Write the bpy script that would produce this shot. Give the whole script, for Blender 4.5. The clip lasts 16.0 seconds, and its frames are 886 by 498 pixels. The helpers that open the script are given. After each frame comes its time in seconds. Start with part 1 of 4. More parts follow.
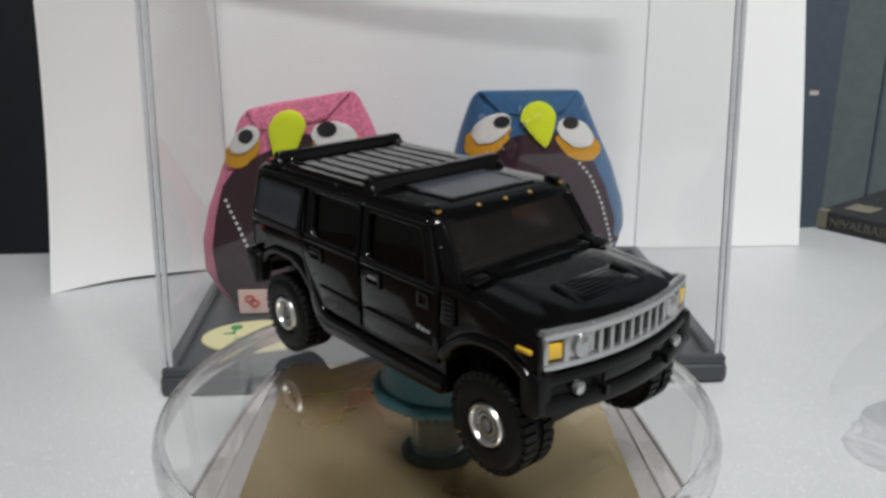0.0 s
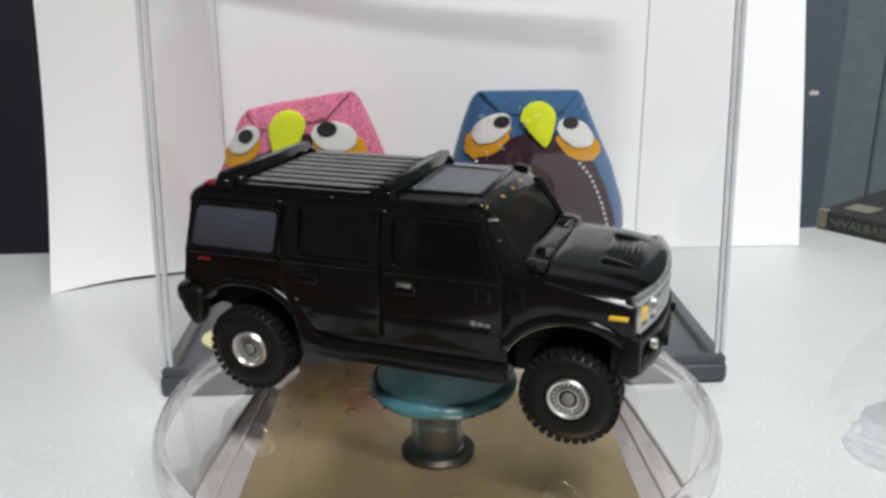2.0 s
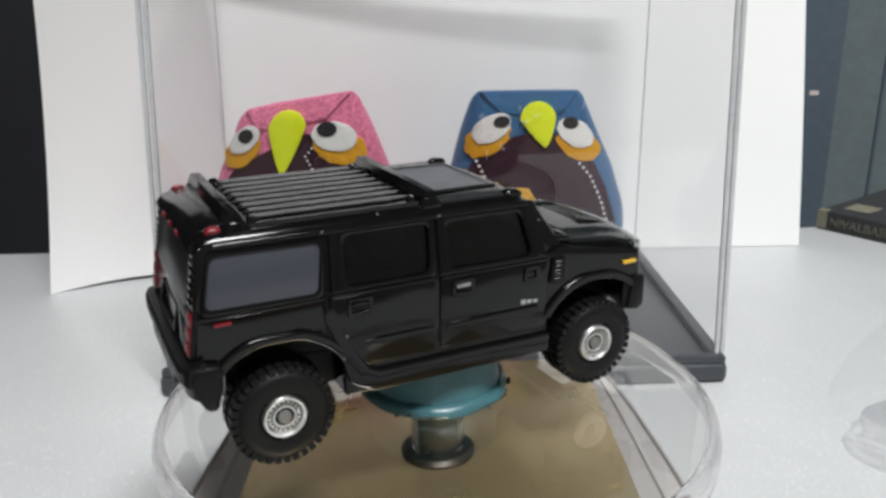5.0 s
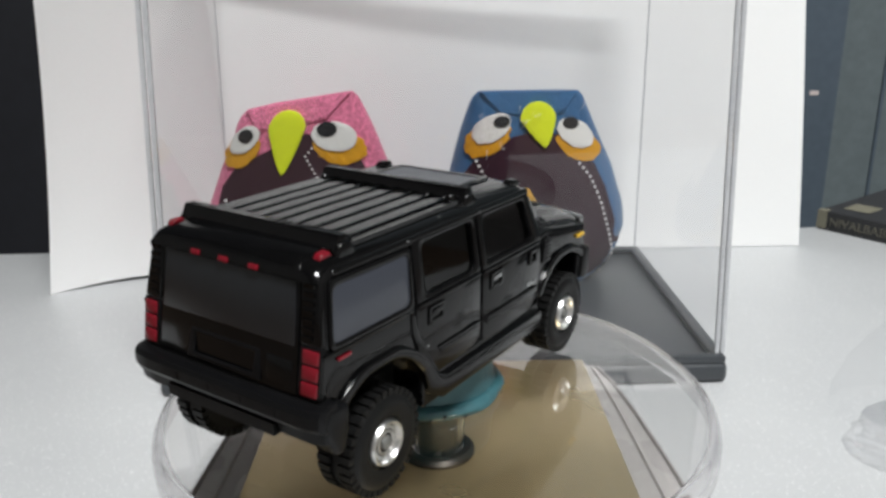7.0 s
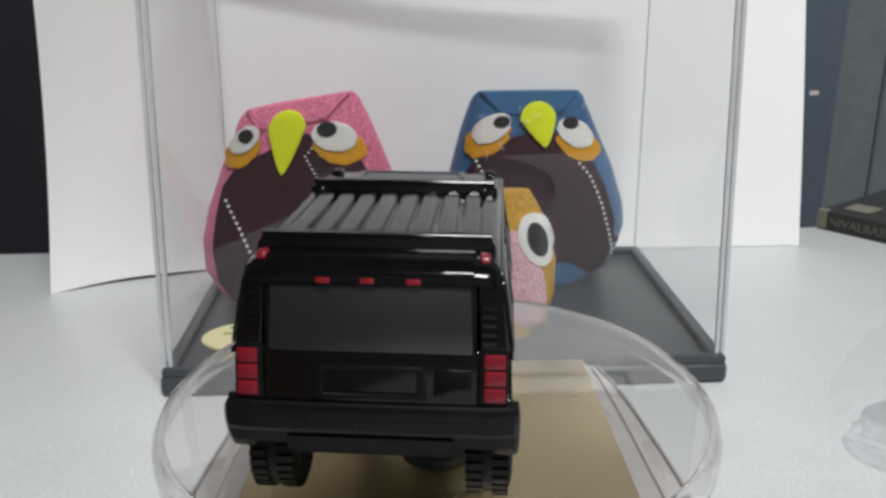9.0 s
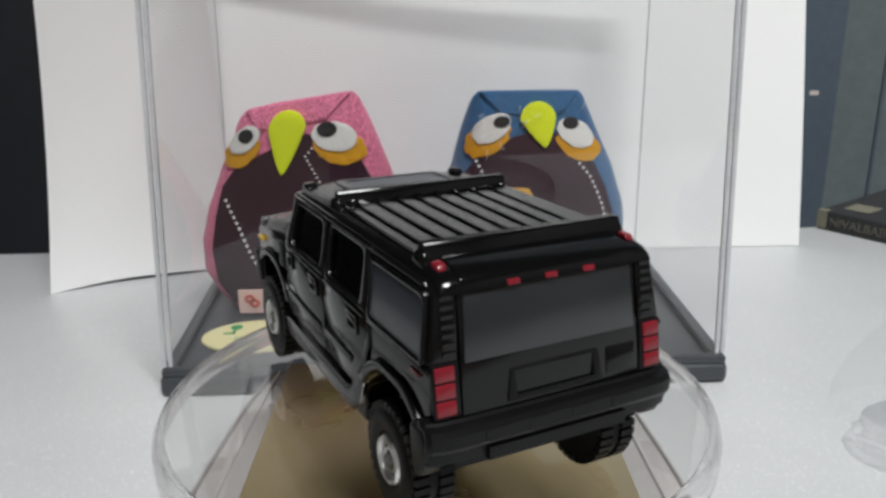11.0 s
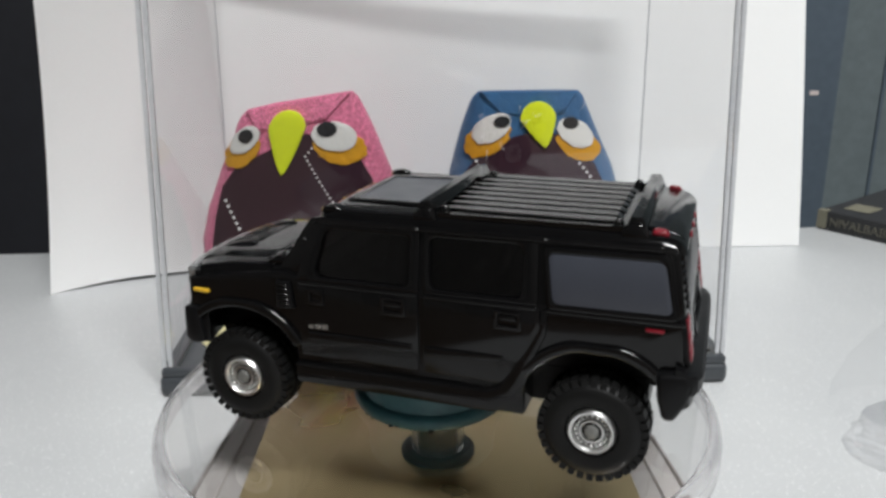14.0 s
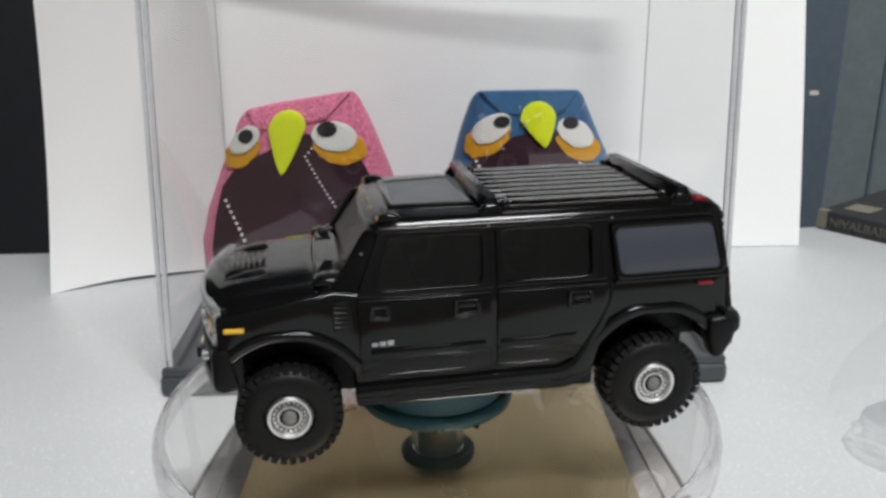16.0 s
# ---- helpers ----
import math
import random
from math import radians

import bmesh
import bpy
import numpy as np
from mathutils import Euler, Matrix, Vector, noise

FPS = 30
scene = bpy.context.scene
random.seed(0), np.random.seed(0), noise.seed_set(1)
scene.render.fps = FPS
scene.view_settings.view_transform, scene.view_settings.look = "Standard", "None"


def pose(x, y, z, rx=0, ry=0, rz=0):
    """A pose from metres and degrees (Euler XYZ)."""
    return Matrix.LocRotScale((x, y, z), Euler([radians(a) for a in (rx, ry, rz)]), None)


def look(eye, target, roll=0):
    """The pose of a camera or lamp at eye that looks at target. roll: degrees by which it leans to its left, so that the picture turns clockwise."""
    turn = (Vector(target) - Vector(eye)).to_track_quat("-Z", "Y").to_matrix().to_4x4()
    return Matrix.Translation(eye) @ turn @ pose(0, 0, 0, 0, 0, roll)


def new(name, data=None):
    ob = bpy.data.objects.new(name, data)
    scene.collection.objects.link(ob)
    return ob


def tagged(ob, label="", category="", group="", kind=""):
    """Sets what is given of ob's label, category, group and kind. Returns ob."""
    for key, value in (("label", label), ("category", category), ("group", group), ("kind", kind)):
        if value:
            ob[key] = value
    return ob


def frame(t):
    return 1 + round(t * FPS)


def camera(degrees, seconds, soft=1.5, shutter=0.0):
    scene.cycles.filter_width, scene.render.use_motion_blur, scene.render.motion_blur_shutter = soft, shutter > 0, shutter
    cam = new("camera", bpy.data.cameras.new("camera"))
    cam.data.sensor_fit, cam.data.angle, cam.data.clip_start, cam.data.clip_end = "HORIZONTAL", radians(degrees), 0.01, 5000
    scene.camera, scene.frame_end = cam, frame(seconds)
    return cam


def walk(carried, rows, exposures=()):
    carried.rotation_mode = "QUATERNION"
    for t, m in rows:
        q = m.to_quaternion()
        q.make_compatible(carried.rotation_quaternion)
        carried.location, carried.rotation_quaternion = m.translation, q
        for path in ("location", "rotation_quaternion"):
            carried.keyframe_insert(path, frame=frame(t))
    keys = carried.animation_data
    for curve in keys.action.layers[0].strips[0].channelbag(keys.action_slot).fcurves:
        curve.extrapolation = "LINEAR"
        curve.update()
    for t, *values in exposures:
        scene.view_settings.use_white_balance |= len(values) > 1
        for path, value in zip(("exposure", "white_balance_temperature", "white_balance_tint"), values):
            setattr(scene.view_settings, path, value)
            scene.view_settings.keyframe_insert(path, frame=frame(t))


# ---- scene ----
# World in metres, z = 0 on the white board; the turntable's axis is x = y = 0.
EYE = Vector((0.0, -0.10786, 0.09205))
WAY = Vector((math.sin(radians(0.594)) * math.cos(radians(17.82)), math.cos(radians(0.594)) * math.cos(radians(17.82)), -math.sin(radians(17.82))))
cam = camera(57.67, 16.0, soft=3.1)
SHOT = look(EYE, EYE + WAY, -0.646)
walk(cam, [(0.0, SHOT), (16.0, SHOT)], exposures=[
    (0.0, -0.07), (0.5, -0.15), (1.0, -0.14), (1.5, 0.06), (2.0, 0.26), (2.5, 0.35), (3.0, 0.22), (4.0, 0.18), (6.5, 0.15), (8.0, 0.13), (8.6, 0.05), (9.0, 0.0), (13.0, 0.0), (14.0, 0.1), (16.0, 0.1)])

# ---- world and light ----
world = bpy.data.worlds.new("room_air")
scene.world = world
world.use_nodes = True
world.node_tree.nodes["Background"].inputs[0].default_value = (0.75, 0.85, 1.0, 1)
world.node_tree.nodes["Background"].inputs[1].default_value = 0.03
HUB = 0.04298     # height of the wheel hubs
DISC_Z = 35.4     # top of the clear disc, in millimetres
FLOOR_Z = -0.74   # the room's floor under the desk
CEIL_Z = 1.30


def area_lamp(name, size_x, size_y, power, colour, m):
    lamp = bpy.data.lights.new(name, "AREA")
    lamp.shape, lamp.size, lamp.size_y, lamp.energy, lamp.color = "RECTANGLE", size_x, size_y, power, colour
    ob = new(name, lamp)
    ob.matrix_world = m
    return ob


area_lamp("ceiling_lamp", 0.5, 0.26, 25.6, (0.978, 0.99, 0.985), pose(0.28, -0.60, 1.24))

# ---- materials ----


def nodes_of(name):
    m = bpy.data.materials.new(name)
    m.use_nodes = True
    t = m.node_tree
    return m, t, t.nodes["Principled BSDF"]


def surface(name, colour, rough=0.5, metal=0.0, var=0.15, scale=300.0, bump=0.1, bump_scale=2000.0, dist=0.0001, coat=0.0, spec=0.5, sheen=0.0, tint=None, grain=0.35):
    """A surface with colour variation at two scales, roughness variation and fine relief, in object metres."""
    m, t, p = nodes_of(name)
    co = t.nodes.new("ShaderNodeTexCoord")
    big = t.nodes.new("ShaderNodeTexNoise")
    big.inputs["Scale"].default_value, big.inputs["Detail"].default_value = scale, 4.0
    fine = t.nodes.new("ShaderNodeTexNoise")
    fine.inputs["Scale"].default_value, fine.inputs["Detail"].default_value = bump_scale, 3.0
    t.links.new(co.outputs["Object"], big.inputs["Vector"])
    t.links.new(co.outputs["Object"], fine.inputs["Vector"])
    mix = t.nodes.new("ShaderNodeMix")
    mix.data_type = "RGBA"
    dark = tint or [c * (1 - var) for c in colour]
    mix.inputs[6].default_value = (*dark, 1)
    mix.inputs[7].default_value = (*[min(1, c * (1 + var * 0.6)) for c in colour], 1)
    add = t.nodes.new("ShaderNodeMath")
    add.operation = "MULTIPLY_ADD"
    add.inputs[1].default_value = grain
    sharp = t.nodes.new("ShaderNodeMapRange")
    sharp.inputs[1].default_value, sharp.inputs[2].default_value = 0.32, 0.68
    t.links.new(fine.outputs["Fac"], sharp.inputs[0])
    t.links.new(sharp.outputs[0], add.inputs[0])
    half = t.nodes.new("ShaderNodeMath")
    half.operation = "MULTIPLY"
    half.inputs[1].default_value = 1 - grain
    t.links.new(big.outputs["Fac"], half.inputs[0])
    t.links.new(half.outputs[0], add.inputs[2])
    t.links.new(add.outputs[0], mix.inputs[0])
    t.links.new(mix.outputs[2], p.inputs["Base Color"])
    rr = t.nodes.new("ShaderNodeMapRange")
    rr.inputs[3].default_value, rr.inputs[4].default_value = max(0.02, rough * 0.8), min(1.0, rough * 1.2)
    t.links.new(big.outputs["Fac"], rr.inputs[0])
    t.links.new(rr.outputs[0], p.inputs["Roughness"])
    p.inputs["Metallic"].default_value = metal
    p.inputs["Coat Weight"].default_value = coat
    p.inputs["Coat Roughness"].default_value = 0.04
    p.inputs["Specular IOR Level"].default_value = spec
    p.inputs["Sheen Weight"].default_value = sheen
    if bump:
        b = t.nodes.new("ShaderNodeBump")
        b.inputs["Strength"].default_value, b.inputs["Distance"].default_value = bump, dist
        t.links.new(fine.outputs["Fac"], b.inputs["Height"])
        t.links.new(b.outputs[0], p.inputs["Normal"])
    return m


def glass(name, colour=(1, 1, 1), rough=0.0, ior=1.45):
    m, t, p = nodes_of(name)
    p.inputs["Base Color"].default_value = (*colour, 1)
    p.inputs["Transmission Weight"].default_value = 1.0
    p.inputs["Roughness"].default_value = rough
    p.inputs["IOR"].default_value = ior
    return m


def pane(name, colour, gloss=0.04, facing=0.06, grazing=0.8):
    """A thin clear sheet: what lies behind shows, tinted; the gloss grows from facing to grazing view."""
    m, t, p = nodes_of(name)
    t.nodes.remove(p)
    clear, shine = t.nodes.new("ShaderNodeBsdfTransparent"), t.nodes.new("ShaderNodeBsdfGlossy")
    clear.inputs[0].default_value = (*colour, 1)
    shine.inputs["Roughness"].default_value = gloss
    lay, mix = t.nodes.new("ShaderNodeLayerWeight"), t.nodes.new("ShaderNodeMixShader")
    lay.inputs[0].default_value = 0.5
    power, scaled = t.nodes.new("ShaderNodeMath"), t.nodes.new("ShaderNodeMath")
    power.operation, scaled.operation = "POWER", "MULTIPLY_ADD"
    power.inputs[1].default_value = 5.0
    scaled.inputs[1].default_value, scaled.inputs[2].default_value = grazing, facing
    t.links.new(lay.outputs["Facing"], power.inputs[0])
    t.links.new(power.outputs[0], scaled.inputs[0])
    t.links.new(scaled.outputs[0], mix.inputs[0])
    t.links.new(clear.outputs[0], mix.inputs[1])
    t.links.new(shine.outputs[0], mix.inputs[2])
    t.links.new(mix.outputs[0], t.nodes["Material Output"].inputs[0])
    return m


def glow(name, colour, strength):
    m, t, p = nodes_of(name)
    p.inputs["Emission Color"].default_value = (*colour, 1)
    p.inputs["Emission Strength"].default_value = strength
    return m


PAINT = surface("black_enamel", (0.0028, 0.0028, 0.003), rough=0.12, var=0.3, scale=400, bump=0.12, bump_scale=420, dist=0.00009, spec=0.33)
SATIN = surface("black_satin_plastic", (0.004, 0.004, 0.0045), rough=0.36, var=0.3, bump=0.2, bump_scale=2200, dist=0.00005, spec=0.2)
RUBBER = surface("tyre_rubber", (0.005, 0.005, 0.005), rough=0.48, var=0.3, bump=0.25, bump_scale=4000, dist=0.00004, spec=0.2)
CHROME = surface("chrome_print", (0.78, 0.78, 0.77), rough=0.3, metal=1.0, var=0.12, bump=0.2, bump_scale=2600, dist=0.00005)
RECESS = surface("groove_shade_metal", (0.16, 0.16, 0.155), rough=0.4, metal=0.7, var=0.3, bump=0.1)
SILVER = surface("silver_paint", (0.46, 0.47, 0.47), rough=0.26, metal=0.85, var=0.15, bump=0.12, bump_scale=3000, dist=0.00004)
WORN = surface("worn_chrome", (0.42, 0.42, 0.42), rough=0.25, metal=0.9, var=0.8, scale=1600, bump=0.3, bump_scale=1800, dist=0.0001)
STEEL = surface("axle_steel", (0.20, 0.20, 0.19), rough=0.5, metal=0.6, var=0.2, bump=0.1)
GREYREAR = surface("dark_printed_window", (0.009, 0.010, 0.012), rough=0.3, var=0.1, bump=0.05, spec=0.8)
GREYWIN = surface("grey_printed_window", (0.036, 0.040, 0.052), rough=0.36, var=0.1, bump=0.05, coat=0.15)
REDLAMP = surface("red_lamp_paint", (0.17, 0.004, 0.012), rough=0.32, var=0.25, bump=0.05, coat=0.2)
AMBERDIM = surface("dim_amber_paint", (0.30, 0.17, 0.02), rough=0.35, var=0.3, bump=0.05)
AMBER = surface("amber_lamp_paint", (0.66, 0.40, 0.03), rough=0.32, var=0.12, bump=0.05, coat=0.3)
DARKWIN = pane("smoked_window", (0.34, 0.34, 0.35), 0.03, 0.05, 0.9)
SCREEN = pane("smoked_windscreen", (0.58, 0.51, 0.51), 0.05, 0.08, 0.18)
PUTTY = surface("teal_putty", (0.040, 0.118, 0.136), rough=0.34, var=0.25, scale=250, bump=0.35, bump_scale=900, dist=0.0003)
CRUMB = surface("dark_crumb", (0.012, 0.014, 0.014), rough=0.7)
ACRYLIC = glass("clear_acrylic", (0.97, 0.965, 0.96))
CASEPANE = pane("case_acrylic", (0.965, 0.965, 0.965), 0.07, 0.035, 0.5)
FRONTPANE = pane("case_acrylic_front", (0.945, 0.945, 0.95), 0.012, 0.075, 0.8)
DISCTOP = pane("disc_acrylic", (0.95, 0.945, 0.94), 0.04, 0.18, 2.2)
DISCRIM = glass("disc_rim_acrylic", (0.88, 0.865, 0.87), 0.12, 1.24)
CASEEDGE = surface("acrylic_edge", (0.52, 0.53, 0.55), rough=0.15, var=0.3, scale=120, bump=0.02, spec=0.8)
GOLD = surface("beige_gold_card", (0.66, 0.53, 0.305), rough=0.29, metal=0.8, var=0.1, scale=40, bump=0.03, bump_scale=700, spec=0.5)
SKIRT = surface("pale_clear_plastic", (0.44, 0.42, 0.41), rough=0.28, var=0.12, scale=60, bump=0.05, spec=0.6)
EDGEPALE = surface("pale_plastic_ridge", (0.50, 0.475, 0.465), rough=0.2, var=0.1, scale=60, bump=0.03)
EDGEDARK = surface("dim_plastic_ridge", (0.31, 0.285, 0.275), rough=0.3, var=0.1, scale=60, bump=0.03)
WELL = surface("hollow_shade_black", (0.003, 0.003, 0.003), rough=0.95, var=0.2, bump=0.0, spec=0.02)
COLLAR = surface("collar_metal", (0.06, 0.052, 0.042), rough=0.4, metal=0.5, var=0.3, bump=0.05)
SHAFT = surface("shaft_metal", (0.16, 0.155, 0.145), rough=0.26, metal=0.85, var=0.3, bump=0.05)
PAPER = surface("white_paper", (0.86, 0.86, 0.855), rough=0.75, var=0.03, scale=25, bump=0.12, bump_scale=1500, dist=0.0001, spec=0.25)
BASEBLACK = surface("black_case_plastic", (0.044, 0.049, 0.055), rough=0.34, var=0.2, scale=90, bump=0.0)
PINK = surface("pink_crepe_cloth", (0.88, 0.205, 0.345), rough=0.8, var=0.55, scale=600, bump=0.9, bump_scale=1700, dist=0.0005, sheen=0.12, grain=0.85)
BLUE = surface("blue_cotton_cloth", (0.028, 0.118, 0.27), rough=0.85, var=0.3, scale=400, bump=0.8, bump_scale=1100, dist=0.0005, sheen=0.3)
PLUM = surface("plum_cotton_cloth", (0.038, 0.015, 0.025), rough=0.9, var=0.35, scale=160, bump=0.5, bump_scale=2200, dist=0.0002, sheen=0.04, spec=0.2)
LIME = surface("lime_felt", (0.70, 0.79, 0.012), rough=0.95, var=0.12, scale=350, bump=0.5, bump_scale=1600, dist=0.0003, sheen=0.05)
WHITEFELT = surface("white_felt", (0.78, 0.77, 0.74), rough=0.95, var=0.06, scale=400, bump=0.8, bump_scale=1500, dist=0.0004)
BLACKFELT = surface("black_felt", (0.018, 0.018, 0.02), rough=0.9, var=0.3, scale=500, bump=0.7, bump_scale=1500, dist=0.0003)
ORANGE = surface("mustard_felt", (0.70, 0.335, 0.014), rough=0.95, var=0.3, scale=400, bump=0.8, bump_scale=1300, dist=0.0005)
PALEPINK = surface("pale_pink_crepe", (0.74, 0.46, 0.50), rough=0.8, var=0.35, scale=900, bump=1.0, bump_scale=1300, dist=0.0006, sheen=0.3, grain=0.8)
GOLDCLOTH = surface("gold_brocade", (0.62, 0.34, 0.04), rough=0.45, var=0.45, scale=900, bump=0.8, bump_scale=1300, dist=0.0004, grain=0.7)
THREAD = surface("white_thread", (0.72, 0.69, 0.70), rough=0.8, bump=0.3)
CREAM = surface("cream_card", (0.72, 0.66, 0.36), rough=0.6, var=0.06, scale=120, bump=0.05)
GREENINK = surface("green_ink", (0.03, 0.27, 0.08), rough=0.6)
FAINTINK = surface("pale_green_ink", (0.36, 0.46, 0.22), rough=0.6)
REDINK = surface("red_ink", (0.50, 0.06, 0.04), rough=0.6)
TAGPINK = surface("pale_tag_cloth", (0.62, 0.44, 0.40), rough=0.85, var=0.12, bump=0.3)
GLINTWHITE = surface("glint_white", (0.66, 0.58, 0.56), rough=0.85, var=0.08, bump=0.3)
BLACKWALL = surface("dark_cabinet_paint", (0.016, 0.017, 0.022), rough=0.5, var=0.3, scale=6, bump=0.1, bump_scale=120)
SLATE = surface("slate_board", (0.13, 0.16, 0.17), rough=0.55, var=0.28, scale=5, bump=0.1, bump_scale=150)
NAVY = surface("navy_board", (0.078, 0.105, 0.135), rough=0.55, var=0.2, scale=7, bump=0.1, bump_scale=150)
BOOKDARK = surface("dark_book_cover", (0.030, 0.030, 0.032), rough=0.5, var=0.3, scale=60, bump=0.1)
BOOKTRIM = surface("worn_cream_print", (0.20, 0.19, 0.14), rough=0.7, var=0.3, scale=300)
BOOKLETTER = surface("dim_cream_print", (0.12, 0.115, 0.09), rough=0.7, var=0.5, scale=500)
ROOMWALL = surface("painted_wall", (0.30, 0.29, 0.28), rough=0.85, var=0.06, scale=3, bump=0.15, bump_scale=90)
WOOD = surface("desk_wood", (0.09, 0.06, 0.04), rough=0.5, var=0.25, scale=12, bump=0.1, bump_scale=140)
CARPET = surface("carpet", (0.20, 0.19, 0.18), rough=0.95, var=0.2, scale=40, bump=0.5, bump_scale=300)
LAMPGLOW = glow("lamp_diffuser", (0.95, 0.98, 1.0), 6.0)
THINFILM = pane("thin_clear_film", (0.982, 0.983, 0.985), 0.3, 0.0, 0.02)
CLEARBAG = pane("clear_film", (0.94, 0.94, 0.95), 0.08, 0.16, 0.8)


def board_material():
    """White foamed board with fine beads; their sparkle is painted as paler specks."""
    m, t, p = nodes_of("white_foam_board")
    co = t.nodes.new("ShaderNodeTexCoord")
    beads = t.nodes.new("ShaderNodeTexVoronoi")
    beads.inputs["Scale"].default_value = 3600
    soft = t.nodes.new("ShaderNodeTexNoise")
    soft.inputs["Scale"].default_value = 30
    t.links.new(co.outputs["Object"], beads.inputs["Vector"])
    t.links.new(co.outputs["Object"], soft.inputs["Vector"])
    ramp = t.nodes.new("ShaderNodeValToRGB")
    ramp.color_ramp.elements[0].color, ramp.color_ramp.elements[1].color = (0.50, 0.51, 0.52, 1), (0.57, 0.58, 0.585, 1)
    t.links.new(soft.outputs["Fac"], ramp.inputs[0])
    spark = t.nodes.new("ShaderNodeMapRange")
    spark.inputs[1].default_value, spark.inputs[2].default_value = 0.93, 1.03
    sep = t.nodes.new("ShaderNodeSeparateColor")
    t.links.new(beads.outputs["Color"], sep.inputs[0])
    t.links.new(sep.outputs[0], spark.inputs[0])
    mix = t.nodes.new("ShaderNodeMix")
    mix.data_type = "RGBA"
    mix.inputs[7].default_value = (0.86, 0.86, 0.86, 1)
    t.links.new(spark.outputs[0], mix.inputs[0])
    t.links.new(ramp.outputs[0], mix.inputs[6])
    t.links.new(mix.outputs[2], p.inputs["Base Color"])
    b = t.nodes.new("ShaderNodeBump")
    b.inputs["Strength"].default_value, b.inputs["Distance"].default_value = 0.25, 0.0002
    t.links.new(beads.outputs["Distance"], b.inputs["Height"])
    t.links.new(b.outputs[0], p.inputs["Normal"])
    p.inputs["Roughness"].default_value = 0.42
    return m


BOARD = board_material()

# ---- mesh helpers: shapes are given in millimetres ----


def part(name, bm, material, parent=None, label="", smooth=35, kind="", category=""):
    bmesh.ops.recalc_face_normals(bm, faces=bm.faces)
    bmesh.ops.scale(bm, vec=(0.001, 0.001, 0.001), verts=bm.verts)
    me = bpy.data.meshes.new(name)
    bm.to_mesh(me)
    bm.free()
    me.materials.append(material)
    if smooth:
        me.shade_smooth()
        me.set_sharp_from_angle(angle=radians(smooth))
    ob = new(name, me)
    ob.parent = parent
    return tagged(ob, label=label, kind=kind, category=category)


def thing(name, label, category, m=None, group="", kind=""):
    ob = new(name)
    ob.empty_display_size = 0.01
    if m is not None:
        ob.matrix_basis = m
    return tagged(ob, label, category, group, kind)


def soften(bm, by, seg=2, angle=30):
    edges = [e for e in bm.edges if len(e.link_faces) == 2 and e.calc_face_angle(0) > radians(angle)]
    bmesh.ops.bevel(bm, geom=edges, offset=by, segments=seg, profile=0.5, affect="EDGES", clamp_overlap=True)
    return bm


def box(x0, x1, y0, y1, z0, z1, by=0.0, seg=2, bm=None):
    b = bmesh.new()
    v = [b.verts.new(p) for p in ((x0, y0, z0), (x1, y0, z0), (x1, y1, z0), (x0, y1, z0), (x0, y0, z1), (x1, y0, z1), (x1, y1, z1), (x0, y1, z1))]
    for f in ((0, 3, 2, 1), (4, 5, 6, 7), (0, 1, 5, 4), (1, 2, 6, 5), (2, 3, 7, 6), (3, 0, 4, 7)):
        b.faces.new([v[i] for i in f])
    if by:
        soften(b, by, seg)
    return merge(bm, b)


def merge(bm, b):
    if bm is None:
        return b
    me = bpy.data.meshes.new("scratch")
    b.to_mesh(me)
    b.free()
    bm.from_mesh(me)
    bpy.data.meshes.remove(me)
    return bm


def prism(points, shift, by=0.0, seg=2, bm=None):
    """A flat outline, drawn out by the vector shift."""
    b = bmesh.new()
    lo = [b.verts.new(p) for p in points]
    hi = [b.verts.new(Vector(p) + Vector(shift)) for p in points]
    n = len(lo)
    caps = [b.faces.new(lo), b.faces.new(hi[::-1])]
    for i in range(n):
        b.faces.new((lo[i], lo[(i + 1) % n], hi[(i + 1) % n], hi[i]))
    bmesh.ops.recalc_face_normals(b, faces=b.faces)
    if by:
        soften(b, by, seg)
    bmesh.ops.triangulate(b, faces=[f for f in b.faces if len(f.verts) > 4])
    return merge(bm, b)


def ring(outer, inner, shift, by=0.0, bm=None):
    """A frame between two outlines of as many corners, drawn out by the vector shift."""
    b = bmesh.new()
    o, i = [b.verts.new(p) for p in outer], [b.verts.new(p) for p in inner]
    o2, i2 = [b.verts.new(Vector(p) + Vector(shift)) for p in outer], [b.verts.new(Vector(p) + Vector(shift)) for p in inner]
    n = len(o)
    for k in range(n):
        j = (k + 1) % n
        b.faces.new((o[k], o[j], i[j], i[k]))
        b.faces.new((o2[k], i2[k], i2[j], o2[j]))
        b.faces.new((o[k], o2[k], o2[j], o[j]))
        b.faces.new((i[k], i[j], i2[j], i2[k]))
    bmesh.ops.recalc_face_normals(b, faces=b.faces)
    if by:
        soften(b, by)
    return merge(bm, b)


